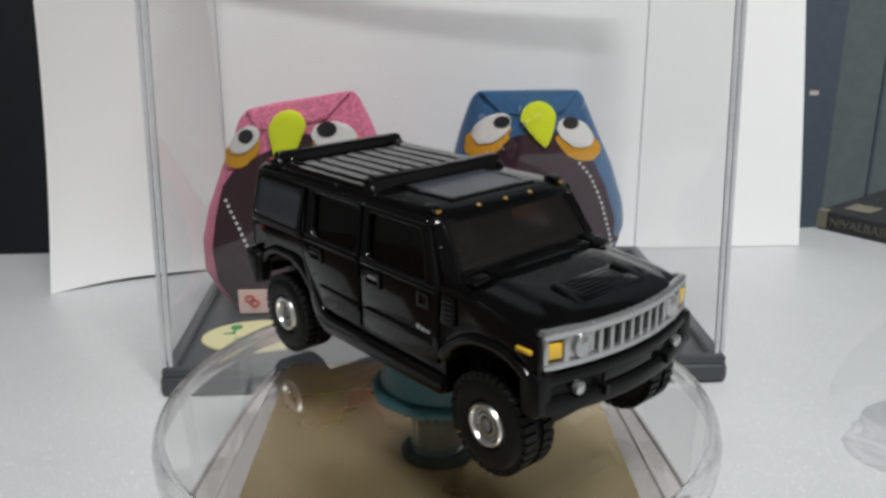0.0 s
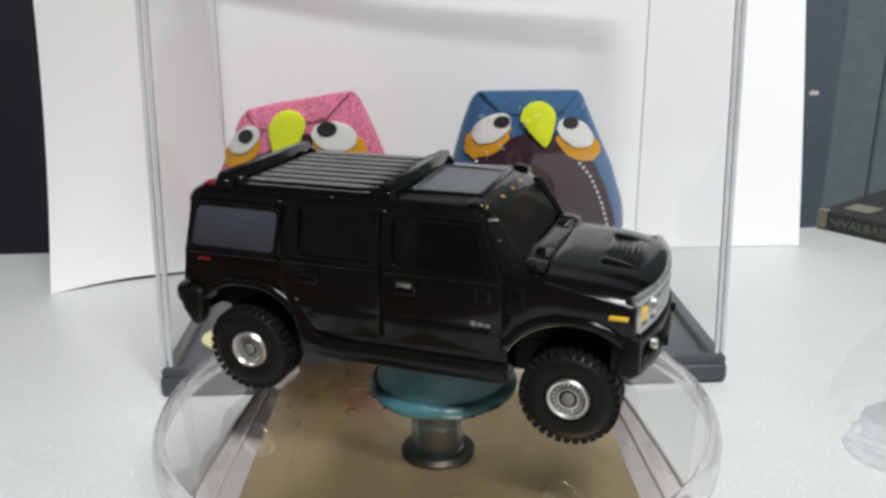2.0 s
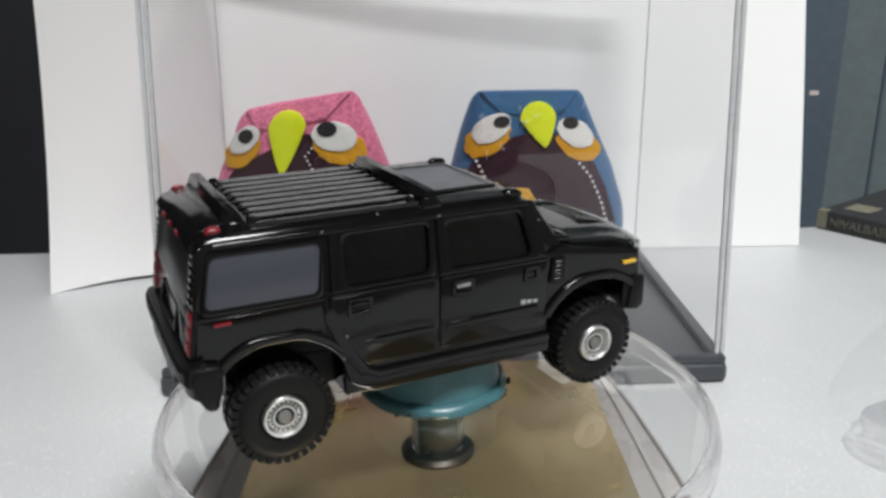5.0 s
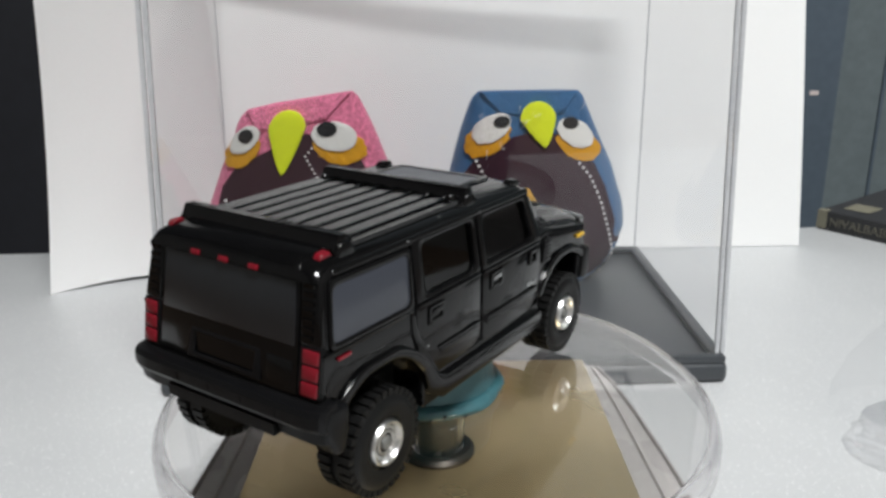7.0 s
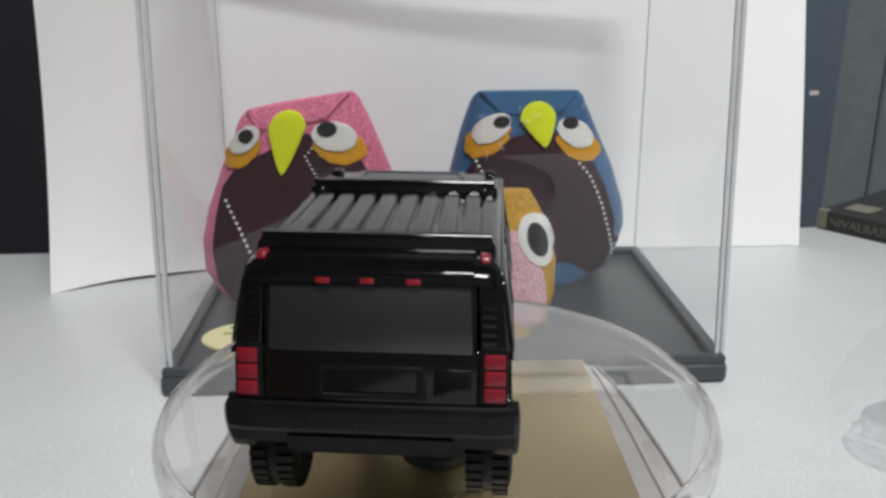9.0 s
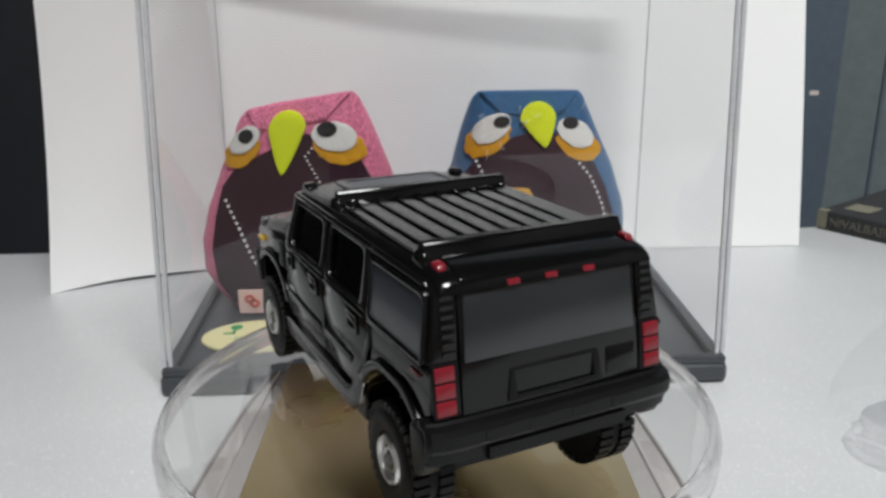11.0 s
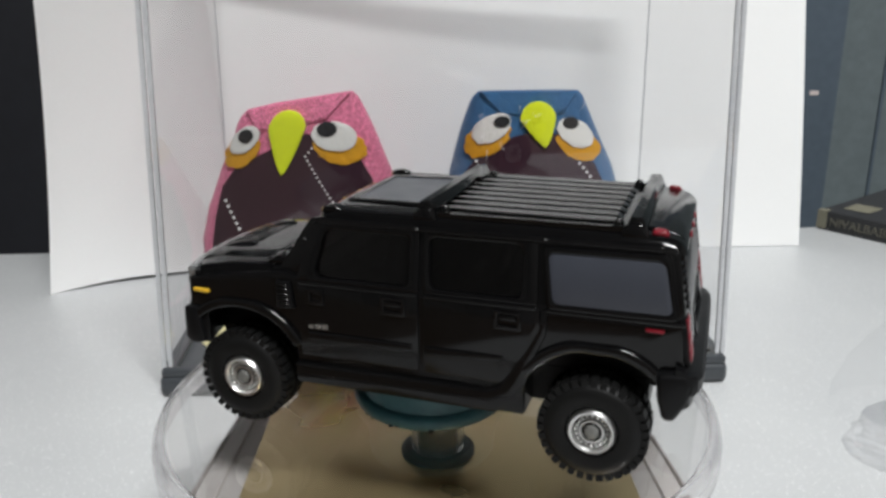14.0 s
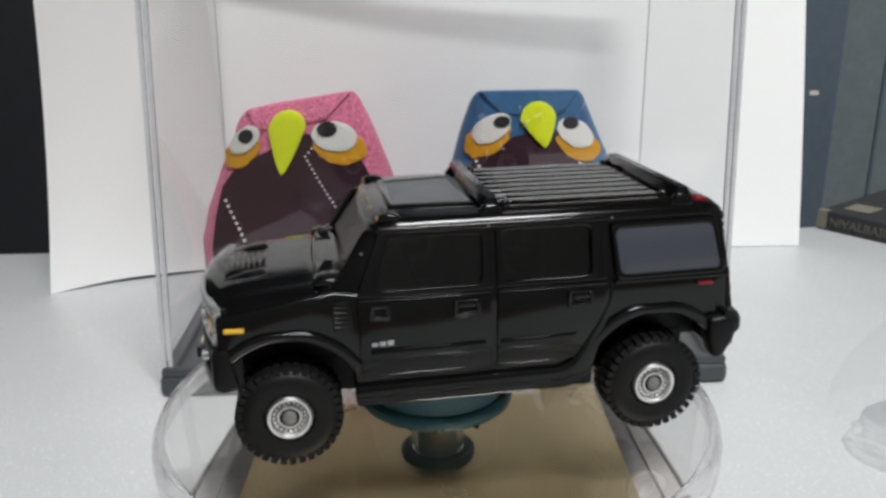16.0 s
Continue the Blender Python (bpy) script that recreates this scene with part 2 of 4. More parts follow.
def turned(profile, n=48, axis="z", at=(0, 0, 0), bm=None):
    """A solid of revolution from (radius, height) pairs; closed where the radius is 0."""
    b = bmesh.new()
    rows = []
    for r, h in profile:
        if r < 1e-6:
            rows.append([b.verts.new((0, 0, h))])
        else:
            rows.append([b.verts.new((r * math.cos(2 * math.pi * k / n), r * math.sin(2 * math.pi * k / n), h)) for k in range(n)])
    for lo, hi in zip(rows, rows[1:]):
        for k in range(n):
            j = (k + 1) % n
            f = [lo[k % len(lo)], lo[j % len(lo)], hi[j % len(hi)], hi[k % len(hi)]]
            f = list(dict.fromkeys(f))
            if len(f) > 2:
                b.faces.new(f)
    if axis == "y":
        bmesh.ops.rotate(b, cent=(0, 0, 0), matrix=Matrix.Rotation(radians(90), 3, "X"), verts=b.verts)
    if axis == "x":
        bmesh.ops.rotate(b, cent=(0, 0, 0), matrix=Matrix.Rotation(radians(90), 3, "Y"), verts=b.verts)
    bmesh.ops.translate(b, vec=at, verts=b.verts)
    return merge(bm, b)


def loft(loops, bm=None):
    """A closed solid through loops of as many corners each."""
    b = bmesh.new()
    rows = [[b.verts.new(p) for p in loop] for loop in loops]
    n = len(rows[0])
    for lo, hi in zip(rows, rows[1:]):
        for k in range(n):
            b.faces.new((lo[k], lo[(k + 1) % n], hi[(k + 1) % n], hi[k]))
    b.faces.new(rows[0][::-1])
    b.faces.new(rows[-1])
    bmesh.ops.recalc_face_normals(b, faces=b.faces)
    return merge(bm, b)


def curved_band(y0, y1, z0, z1, front, thick, n=24, by=0.0, bm=None):
    """A band across the car whose face follows x = front(y)."""
    pts = [(front(y0 + (y1 - y0) * k / n), y0 + (y1 - y0) * k / n, z0) for k in range(n + 1)]
    back = [(x - thick, y, z) for x, y, z in reversed(pts)]
    return prism(pts + back, (0, 0, z1 - z0), by, bm=bm)


# ---- the room and the desk ----


def slab(name, x0, x1, y0, y1, z0, z1, material, kind="structure", label="", category=""):
    return part(name, box(x0, x1, y0, y1, z0, z1), material, None, label, 0, kind, category)


def room():
    lo, hi = FLOOR_Z * 1000, CEIL_Z * 1000
    # unseen room shell, added so that the lamp's light bounces back as fill
    slab("floor", -1300, 1300, -1500, 900, lo - 40, lo, CARPET)
    slab("ceiling", -1300, 1300, -1500, 900, hi, hi + 40, ROOMWALL)
    slab("wall_north", -1360, 1360, 900, 960, lo - 40, hi + 40, ROOMWALL)
    slab("wall_south", -1360, 1360, -1560, -1500, lo - 40, hi + 40, ROOMWALL)
    slab("wall_west", -1360, -1300, -1500, 900, lo - 40, hi + 40, ROOMWALL)
    slab("wall_east", 1300, 1360, -1500, 900, lo - 40, hi + 40, ROOMWALL)
    lamp = thing("ceiling_light", "flat white ceiling light with a bright diffuser", "lamp", pose(0.28, -0.60, CEIL_Z))
    part("frame", ring([(-280, -160, -40), (280, -160, -40), (280, 160, -40), (-280, 160, -40)], [(-262, -142, -40), (262, -142, -40), (262, 142, -40), (-262, 142, -40)], (0, 0, 40), 3), ROOMWALL, lamp)
    part("diffuser", box(-261, 261, -141, 141, -20, -12), LAMPGLOW, lamp)
    desk = thing("desk", "plain wooden desk under the white board", "desk")
    part("desktop", box(-620, 620, -420, 165, -50, -20, 3), WOOD, desk)
    for x in (-580, 580):
        for y in (-380, 125):
            part("leg", box(x - 25, x + 25, y - 25, y + 25, lo, -50, 2), WOOD, desk)
    # the white board, its rear edge just behind the backdrop
    board = bmesh.new()
    # the unseen front edge is cut slantwise only to shape reflections
    prism([(-190, 15, -20), (-98, -12, -20), (-70, -70, -20), (-15, -190, -20), (330, -215, -20), (330, 170, -20), (185, 176, -20), (158, 203, -20), (142, 200, -20), (125, 192, -20), (-190, 180, -20)], (0, 0, 20), 1.5, bm=board)
    part("foam_board", board, BOARD, None, "white foamed board with sparkling grain lying on the desk", 35, "", "board")
    slab("wall_dark", -900, -40, 470, 800, lo, 700, BLACKWALL)
    screen = thing("slate_panel", "slate grey panel standing upright behind the desk", "panel")
    part("sheet", box(-35, 900, 450, 470, lo, 700, 2), SLATE, screen)
    part("edge_strip", box(200, 277, 446.0, 449.9, lo, 700, 1), NAVY, screen, "dark blue edge strip")
    part("seam", box(309, 311, 448.5, 449.9, lo, 700, 0.3), NAVY, screen)
    # a light's reflection on the panel, put in as a small pale plate
    part("glint_spot", box(258, 264, 445.4, 445.9, 21, 24, 0.2), GLINTWHITE, screen, "small white spot standing in for a light reflection")


# ---- paper backdrop ----


def sheet(name, line, height, lean, thick=0.35, rows=14, curl=0.0):
    """A standing sheet over a ground line; it leans by lean and curls back with height."""
    b = bmesh.new()
    grid = []
    for r in range(rows + 1):
        h = r / rows
        grid.append([b.verts.new((x + lean[0] * h + lx * h, y + lean[1] * h + curl * h * h, z0 + (height - z0) * h)) for x, y, z0, lx in line])
    for r in range(rows):
        for k in range(len(line) - 1):
            b.faces.new((grid[r][k], grid[r][k + 1], grid[r + 1][k + 1], grid[r + 1][k]))
    bmesh.ops.recalc_face_normals(b, faces=b.faces)
    bmesh.ops.solidify(b, geom=b.faces[:], thickness=thick)
    return b


def backdrop():
    wing = [(-124.2 + 54.0 * k / 12, 136.3 + 26.5 * (k / 12) ** 0.9 + 1.2 * math.sin(k * 0.5), 0.05 + 1.3 * math.sin(math.pi * k / 12), 22.0 - 20 * k / 12) for k in range(13)]
    part("paper_sheet", sheet("paper_sheet", wing, 130, (0, -4), curl=-20.0), PAPER, None, "white sheet of paper standing slantwise on the board", 60, "", "paper")
    back = [(-84.0 + 219.5 * k / 24, 161.0 + 15.5 * (1 - (1 - k / 24) ** 2.2), 0.2, -11.0 * max(0, (k - 12) / 12)) for k in range(25)]
    part("paper_sheet", sheet("paper_sheet", back, 132, (0, 0), curl=6.0), PAPER, None, "white sheet of paper standing upright behind the case", 60, "", "paper")


# ---- display case ----


def display_case():
    # corners on the board: front left, front right, back right, back left
    case = thing("display_case", "clear acrylic display case with a black base", "display case")
    ground = [(-66.0, 65.0), (70.8, 68.0), (70.8, 158.0), (-71.5, 158.0)]
    def inset(d, pts=ground):
        cx, cy = sum(p[0] for p in pts) / 4, sum(p[1] for p in pts) / 4
        return [(x - d * (1 if x > cx else -1), y - d * (1 if y > cy else -1)) for x, y in pts]
    tray = prism([(x, y, 0.0) for x, y in ground], (0, 0, 5.2), 1.6, 3)
    part("base", tray, BASEBLACK, case, "glossy black plastic base")
    part("base_rim", ring([(x, y, 5.0) for x, y in inset(0.6)], [(x, y, 5.0) for x, y in inset(3.6)], (0, 0, 2.0), 0.6), BASEBLACK, case)
    low, high = inset(2.0), [(-59.0, 67.0), (64.6, 69.0), (68.0, 154.0), (-66.8, 154.0)]
    top = 112.0
    inn_l, inn_h = inset(1.3, low), inset(1.3, high)
    names = ("front_pane", "side_pane", "back_pane", "side_pane")
    for k in range(4):
        j = (k + 1) % 4
        b = bmesh.new()
        v = [b.verts.new((*p, z)) for p, z in ((low[k], 7.1), (low[j], 7.1), (high[j], top), (high[k], top))]
        b.faces.new(v)
        part(names[k], b, FRONTPANE if k == 0 else CASEPANE, case, smooth=0)
    b = bmesh.new()
    b.faces.new([b.verts.new((*p, top)) for p in high])
    part("top_pane", b, CASEPANE, case, smooth=0)
    for k in range(4):
        a, c = Vector((*high[k], top)), Vector((*high[(k + 1) % 4], top))
        across = (c - a).cross(Vector((0, 0, 1))).normalized() * 0.8
        part("top_edge", prism([a - across, a + across, a + across + Vector((0, 0, -1.3)), a - across + Vector((0, 0, -1.3))], c - a), CASEEDGE, case, "polished acrylic top edge", 0)
    for k, r in ((0, 1.25), (1, 1.25), (2, 0.28), (3, 0.26)):
        lo_, hi_ = Vector((*low[k], 7.4)), Vector((*high[k], top))
        b = bmesh.new()
        for s in (-0.55, 0.55):
            o = Vector((s * r, 0.2 * s, 0))
            prism([lo_ + o + Vector((dx * 0.36 * r, dy * 0.36 * r, 0)) for dx, dy in ((-1, -1), (1, -1), (1, 1), (-1, 1))], hi_ - lo_, bm=b)
        part("corner_edge", b, CASEEDGE, case, "polished acrylic corner edge", 0)


# ---- plush owls ----


def smooth_at(table, v):
    for (a, x), (b, y) in zip(table, table[1:]):
        if v <= b:
            f = max(0.0, (v - a) / (b - a))
            return x + (y - x) * f
    return table[-1][1]


def owl_shape(half_left, half_right, depth, height, tilt):
    """Returns front(u, v), the depth of the front face, and the lofted body."""
    def side(u, v):
        return smooth_at(half_right if u > 0 else half_left, v / height)
    def front(u, v):
        w, d = side(u, v), smooth_at(depth, v / height)
        f = min(1.0, abs(u) / w)
        return -d * (1 - f ** 2.6) ** (1 / 2.2) + d
    n, rows = 56, 34
    b = bmesh.new()
    grid = []
    for r in range(rows + 1):
        f = r / rows
        v = height * f
        d = smooth_at(depth, f)
        line = []
        for k in range(n):
            a = 2 * math.pi * k / n
            c, s = math.cos(a), math.sin(a)
            w = smooth_at(half_right if c > 0 else half_left, f)
            u = w * math.copysign(abs(c) ** (2 / 2.6), c)
            y = d + d * math.copysign(abs(s) ** (2 / 2.2), s)
            wob = 0.45 * noise.noise((u * 0.09, v * 0.09, y * 0.09 + tilt))
            line.append(b.verts.new((u * (1 + wob * 0.02), y + (wob if s > 0 else wob * 0.3), v + tilt * u * f * f)))
        grid.append(line)
    for r in range(rows):
        for k in range(n):
            j = (k + 1) % n
            b.faces.new((grid[r][k], grid[r][j], grid[r + 1][j], grid[r + 1][k]))
    b.faces.new(grid[0][::-1])
    b.faces.new(grid[-1])
    return front, b


def patch(outline, front, off, thick, n=6, tilt=0.0, height=62.0):
    """A felt or cloth piece laid on the owl's front: rings from the outline to its middle."""
    b = bmesh.new()
    cu, cv = sum(p[0] for p in outline) / len(outline), sum(p[1] for p in outline) / len(outline)
    def at(u, v, o):
        return (u, front(u, v) - o, v + tilt * u * (v / height) ** 2)
    rings = []
    for r in range(n):
        f = 1 - r / n
        rings.append([b.verts.new(at(cu + (u - cu) * f, cv + (v - cv) * f, off + thick * (0.8 if r == 0 else 1.0))) for u, v in outline])
    mid = b.verts.new(at(cu, cv, off + thick))
    skirt = [b.verts.new(at(u, v, off - 0.6)) for u, v in outline]
    m = len(outline)
    for k in range(m):
        j = (k + 1) % m
        b.faces.new((skirt[k], skirt[j], rings[0][j], rings[0][k]))
        for r in range(n - 1):
            b.faces.new((rings[r][k], rings[r][j], rings[r + 1][j], rings[r + 1][k]))
        b.faces.new((rings[-1][k], rings[-1][j], mid))
    return b


def oval(cu, cv, ru, rv, turn=0.0, n=28, rough=0.0, seed=0):
    c, s = math.cos(radians(turn)), math.sin(radians(turn))
    out = []
    for k in range(n):
        a = 2 * math.pi * k / n
        w = 1 + rough * noise.noise((math.cos(a) * 3 + seed, math.sin(a) * 3, seed))
        p, q = ru * w * math.cos(a), rv * w * math.sin(a)
        out.append((cu + p * c - q * s, cv + p * s + q * c))
    return out


def drop(cu, top, ru, low_u, low, n=14):
    """A beak: round above, drawn to a blunt point below."""
    cv = top - ru
    out = [(cu + ru * math.cos(math.pi * k / n), cv + ru * math.sin(math.pi * k / n)) for k in range(n + 1)]
    for f in (0.25, 0.5, 0.75, 0.93):
        out.append((cu - ru * (1 - f) ** 0.72 + (low_u - cu) * f, cv + (low - cv) * f))
    out.append((low_u, low))
    for f in (0.93, 0.75, 0.5, 0.25):
        out.append((cu + ru * (1 - f) ** 0.72 + (low_u - cu) * f, cv + (low - cv) * f))
    return out


def stitches(owl, front, path, count, tilt, height, size=0.5):
    pts = [Vector(p) for p in path]
    lens = [(b - a).length for a, b in zip(pts, pts[1:])]
    total = sum(lens)
    for k in range(count):
        d = total * k / (count - 1)
        i = 0
        while i < len(lens) - 1 and d > lens[i]:
            d -= lens[i]
            i += 1
        p = pts[i].lerp(pts[i + 1], min(1, d / lens[i]))
        b = bmesh.new()
        bmesh.ops.create_icosphere(b, subdivisions=1, radius=size)
        bmesh.ops.scale(b, vec=(1, 0.55, 1.05), verts=b.verts)
        bmesh.ops.translate(b, vec=(p.x, front(p.x, p.y) - 0.75, p.y + tilt * p.x * (p.y / height) ** 2), verts=b.verts)
        part("stitch", b, THREAD, owl)


def owls():
    z0 = 5.4
    # blue one
    H = 58.9
    owl = thing("plush_owl", "blue cotton plush owl with plum belly and lime beak", "plush toy", pose(0.029, 0.1235, z0 / 1000), "plush owls")
    wl = [(0, 21), (0.06, 24.5), (0.2, 26.5), (0.4, 26.0), (0.6, 24.0), (0.8, 21.0), (0.94, 18.4), (0.98, 17.4), (1, 16.0)]
    wr = [(0, 20), (0.06, 25), (0.16, 29.5), (0.27, 31.0), (0.4, 30.0), (0.6, 25.5), (0.8, 19.5), (0.94, 15.4), (0.98, 14.3), (1, 12.9)]
    dp = [(0, 12), (0.06, 14.5), (0.2, 16.5), (0.4, 15.5), (0.6, 12), (0.8, 8), (0.95, 4), (1, 2.6)]
    front, b = owl_shape(wl, wr, dp, H, 0.0)
    part("body", b, BLUE, owl, smooth=60)
    belly = [(2, 48), (9, 46), (14, 41.5), (18.5, 37.5), (22.5, 30), (26, 20), (28.8, 12), (27.6, 5.6), (25.2, 2.2), (21.0, 0.2), (0, 0.1), (-18, 0.2), (-22.0, 1.8), (-24.2, 6), (-24.8, 16), (-23.5, 26), (-20.5, 34), (-17, 39), (-12, 43), (-6, 46)]
    part("belly", patch(belly, front, 0.25, 0.3, 9, height=H), PLUM, owl, "plum cotton belly")
    part("beak", patch(drop(1.1, 56.2, 5.1, 3.4, 43.0), front, 0.6, 0.9, height=H), LIME, owl, "lime felt beak")
    for s, cu, cv, pu, pv, t in ((-1, -12.2, 48.2, -9.3, 50.6, 32), (1, 12.3, 46.6, 10.6, 50.0, -30)):
        part("eye_patch", patch(oval(cu + s * 1.2, cv - 2.9, 7.5, 4.4, t, n=44, rough=0.16, seed=s), front, 0.35, 0.45, height=H), ORANGE, owl, "mustard felt eye patch")
        part("eye_white", patch(oval(cu, cv + 0.3, 6.1, 3.6, t, rough=0.08, seed=s + 4), front, 0.85, 0.45, height=H), WHITEFELT, owl, "white felt eye")
        part("pupil", patch(oval(pu, pv, 2.4, 1.65, t * 0.3), front, 1.25, 0.35, height=H), BLACKFELT, owl, "black felt pupil")
    part("fold", prism([(-15.6, 0.5, H + 0.2), (12.5, 0.5, H + 0.2), (8.5, -0.35, H - 5.8), (1, -0.5, H - 7.2), (-9.5, -0.35, H - 6)], (0, 2.4, 0.0), 0.3), BLUE, owl)
    stitches(owl, front, [(13.8, 38.0), (17.5, 33.5), (21.0, 26), (24.8, 14), (26.2, 8.5), (25.0, 3), (22.5, -0.6)], 24, 0, H)
    stitches(owl, front, [(-16.5, 38.8), (-13.5, 33), (-9.5, 25)], 10, 0, H)
    rnd = random.Random(11)
    for k in range(11):
        u, v = rnd.uniform(-19, 14), rnd.uniform(40, 55)
        du, dv = rnd.uniform(-3, 3), rnd.uniform(1, 4.5)
        b = bmesh.new()
        for i in range(5):
            f, g = i / 5, (i + 1) / 5
            p = Vector((u + du * f, front(u, v) - 1.6 - 2 * math.sin(f * 3), v + dv * f + math.sin(f * 3 + k)))
            q = Vector((u + du * g, front(u, v) - 1.6 - 2 * math.sin(g * 3), v + dv * g + math.sin(g * 3 + k)))
            prism([p + Vector((-0.06, 0, 0)), p + Vector((0.06, 0, 0)), p + Vector((0, 0.1, 0.06))], q - p, bm=b)
        part("fuzz", b, THREAD, owl)
    # pink one
    H = 59.0
    owl = thing("plush_owl", "pink crepe plush owl with plum belly and lime beak", "plush toy", pose(-0.0375, 0.1045, z0 / 1000), "plush owls")
    wl = [(0, 22), (0.06, 26.5), (0.17, 30.6), (0.32, 30.4), (0.5, 27.2), (0.7, 22.0), (0.88, 16.5), (0.96, 14.4), (1, 11.8)]
    wr = [(0, 21), (0.06, 25), (0.2, 29.5), (0.4, 29.2), (0.6, 26.0), (0.8, 22.0), (0.92, 19.2), (0.97, 17.9), (1, 16.4)]
    tilt = 0.165
    front, b = owl_shape(wl, wr, dp, H, tilt)
    part("body", b, PINK, owl, smooth=60)
    belly = [(-9.5, 46), (-2, 49), (4, 50.5), (8, 48.5), (12.5, 44.5), (17.6, 42.4), (20.6, 36.5), (23, 28), (25.2, 16), (24.5, 6), (20.5, 2), (16, 0.6), (0, 0.4), (-16, 0.6), (-20.5, 2), (-24.8, 8), (-25.6, 18), (-23.6, 28), (-20.6, 37.5), (-16, 43.2)]
    part("belly", patch(belly, front, 0.25, 0.3, 9, tilt, H), PLUM, owl, "plum cotton belly")
    part("beak", patch(drop(-0.9, 57.3, 4.9, -3.2, 40.3), front, 0.6, 0.9, 6, tilt, H), LIME, owl, "lime felt beak")
    for s, cu, cv, pu, pv, t, q in ((-1, -13.0, 50.6, -12.2, 52.0, 32, 0.85), (1, 11.2, 48.7, 9.5, 51.0, -18, 1.0)):
        part("eye_patch", patch(oval(cu + s * 1.3, cv - 2.9, 7.3 * q, 4.1, t, n=44, rough=0.16, seed=s + 9), front, 0.35, 0.45, 6, tilt, H), ORANGE, owl, "mustard felt eye patch")
        part("eye_white", patch(oval(cu, cv + 0.2, 6.1 * q, 3.6 * q, t, rough=0.08, seed=s + 7), front, 0.85, 0.45, 6, tilt, H), WHITEFELT, owl, "white felt eye")
        part("pupil", patch(oval(pu, pv, 2.6 * q, 1.9, t * 0.5), front, 1.25, 0.35, 6, tilt, H), BLACKFELT, owl, "black felt pupil")
    part("fold", prism([(-11.6, 0.5, H - 1.8), (-4, 0.5, H - 0.1), (16.0, 0.5, H + 2.8), (9.5, -0.35, H - 4.0), (1, -0.5, H - 6.2), (-9, -0.35, H - 7)], (0, 2.4, 0.0), 0.3), PINK, owl)
    stitches(owl, front, [(-19.8, 33.4), (-17.0, 27), (-14.4, 20), (-11, 12)], 14, tilt, H)
    stitches(owl, front, [(5.2, 46.6), (3.3, 44.6), (7, 37), (11.5, 29), (14, 22)], 22, tilt, H, 0.36)
    tag = part("tag", box(-17.8, -9.5, -1.1, -0.4, 0.6, 7.4, 0.2), TAGPINK, owl, "pale cloth tag with red marks")
    for k in range(2):
        part("tag_mark", ring([(-14.6 + k * 1.3 + 1.5 * math.cos(a * 0.785), -1.35, 4.9 - k * 1.3 + 1.2 * math.sin(a * 0.785)) for a in range(8)], [(-14.6 + k * 1.3 + 0.85 * math.cos(a * 0.785), -1.35, 4.9 - k * 1.3 + 0.6 * math.sin(a * 0.785)) for a in range(8)], (0, 0.4, 0)), REDINK, tag)
    # small one in front of the blue one
    H = 39.5
    owl = thing("plush_owl", "small gold and pale pink plush owl with white eyes", "plush toy", pose(0.0162, 0.0835, z0 / 1000), "plush owls")
    ws = [(0, 10), (0.08, 13), (0.25, 15.4), (0.5, 15.4), (0.75, 12.6), (0.92, 9.2), (1, 7.4)]
    ds = [(0, 7), (0.1, 9), (0.3, 10), (0.6, 9), (0.85, 6), (1, 2.5)]
    front, b = owl_shape(ws, ws, ds, H, 0)
    part("body", b, GOLDCLOTH, owl, smooth=60)
    part("belly", patch([(0, 30), (4, 29.5), (8.3, 25), (11.3, 18), (12.6, 11), (12.4, 5), (10, 0.6), (-10, 0.6), (-12.4, 5), (-12.6, 11), (-11.3, 18), (-8.3, 25), (-4, 29.5)], front, 0.25, 0.35, 8, height=H), PALEPINK, owl, "pale pink crepe belly")
    for s in (-1, 1):
        part("eye_white", patch(oval(s * 9.6, 26.8, 4.6, 7.4, s * 24, rough=0.04, seed=s), front, 0.4, 0.5, height=H), WHITEFELT, owl, "white felt eye")
        part("pupil", patch(oval(s * 9.7, 27.0, 2.5, 4.8, s * 22), front, 0.9, 0.35, height=H), BLACKFELT, owl, "black felt pupil")
    # oval card on the base
    card = thing("oval_card", "cream oval card with green sprout lying in the case", "card", pose(-0.0465, 0.0885, 0.0053, 0, 0, 4))
    part("card", prism([(15.2 * math.cos(a * math.pi / 20), 10.2 * math.sin(a * math.pi / 20), 0) for a in range(40)], (0, 0, 0.5)), CREAM, card)
    b = turned([(0, 0), (1.6, 0.02), (1.6, 0.12), (0, 0.14)], 16, at=(-7.0, 5.6, 0.52))
    box(-7.6, -6.8, 1.6, 5.2, 0.52, 0.62, bm=b)
    box(-9.8, -6.8, 1.3, 2.1, 0.52, 0.62, bm=b)
    part("sprout_print", b, GREENINK, card)
    for k in range(6):
        part("print_bar", box(-6.5 + k * 2.6, -4.9 + k * 2.6, -5.2 + 0.5 * k, -0.8 + 0.4 * k, 0.52, 0.6), FAINTINK, card)


# ---- turntable ----


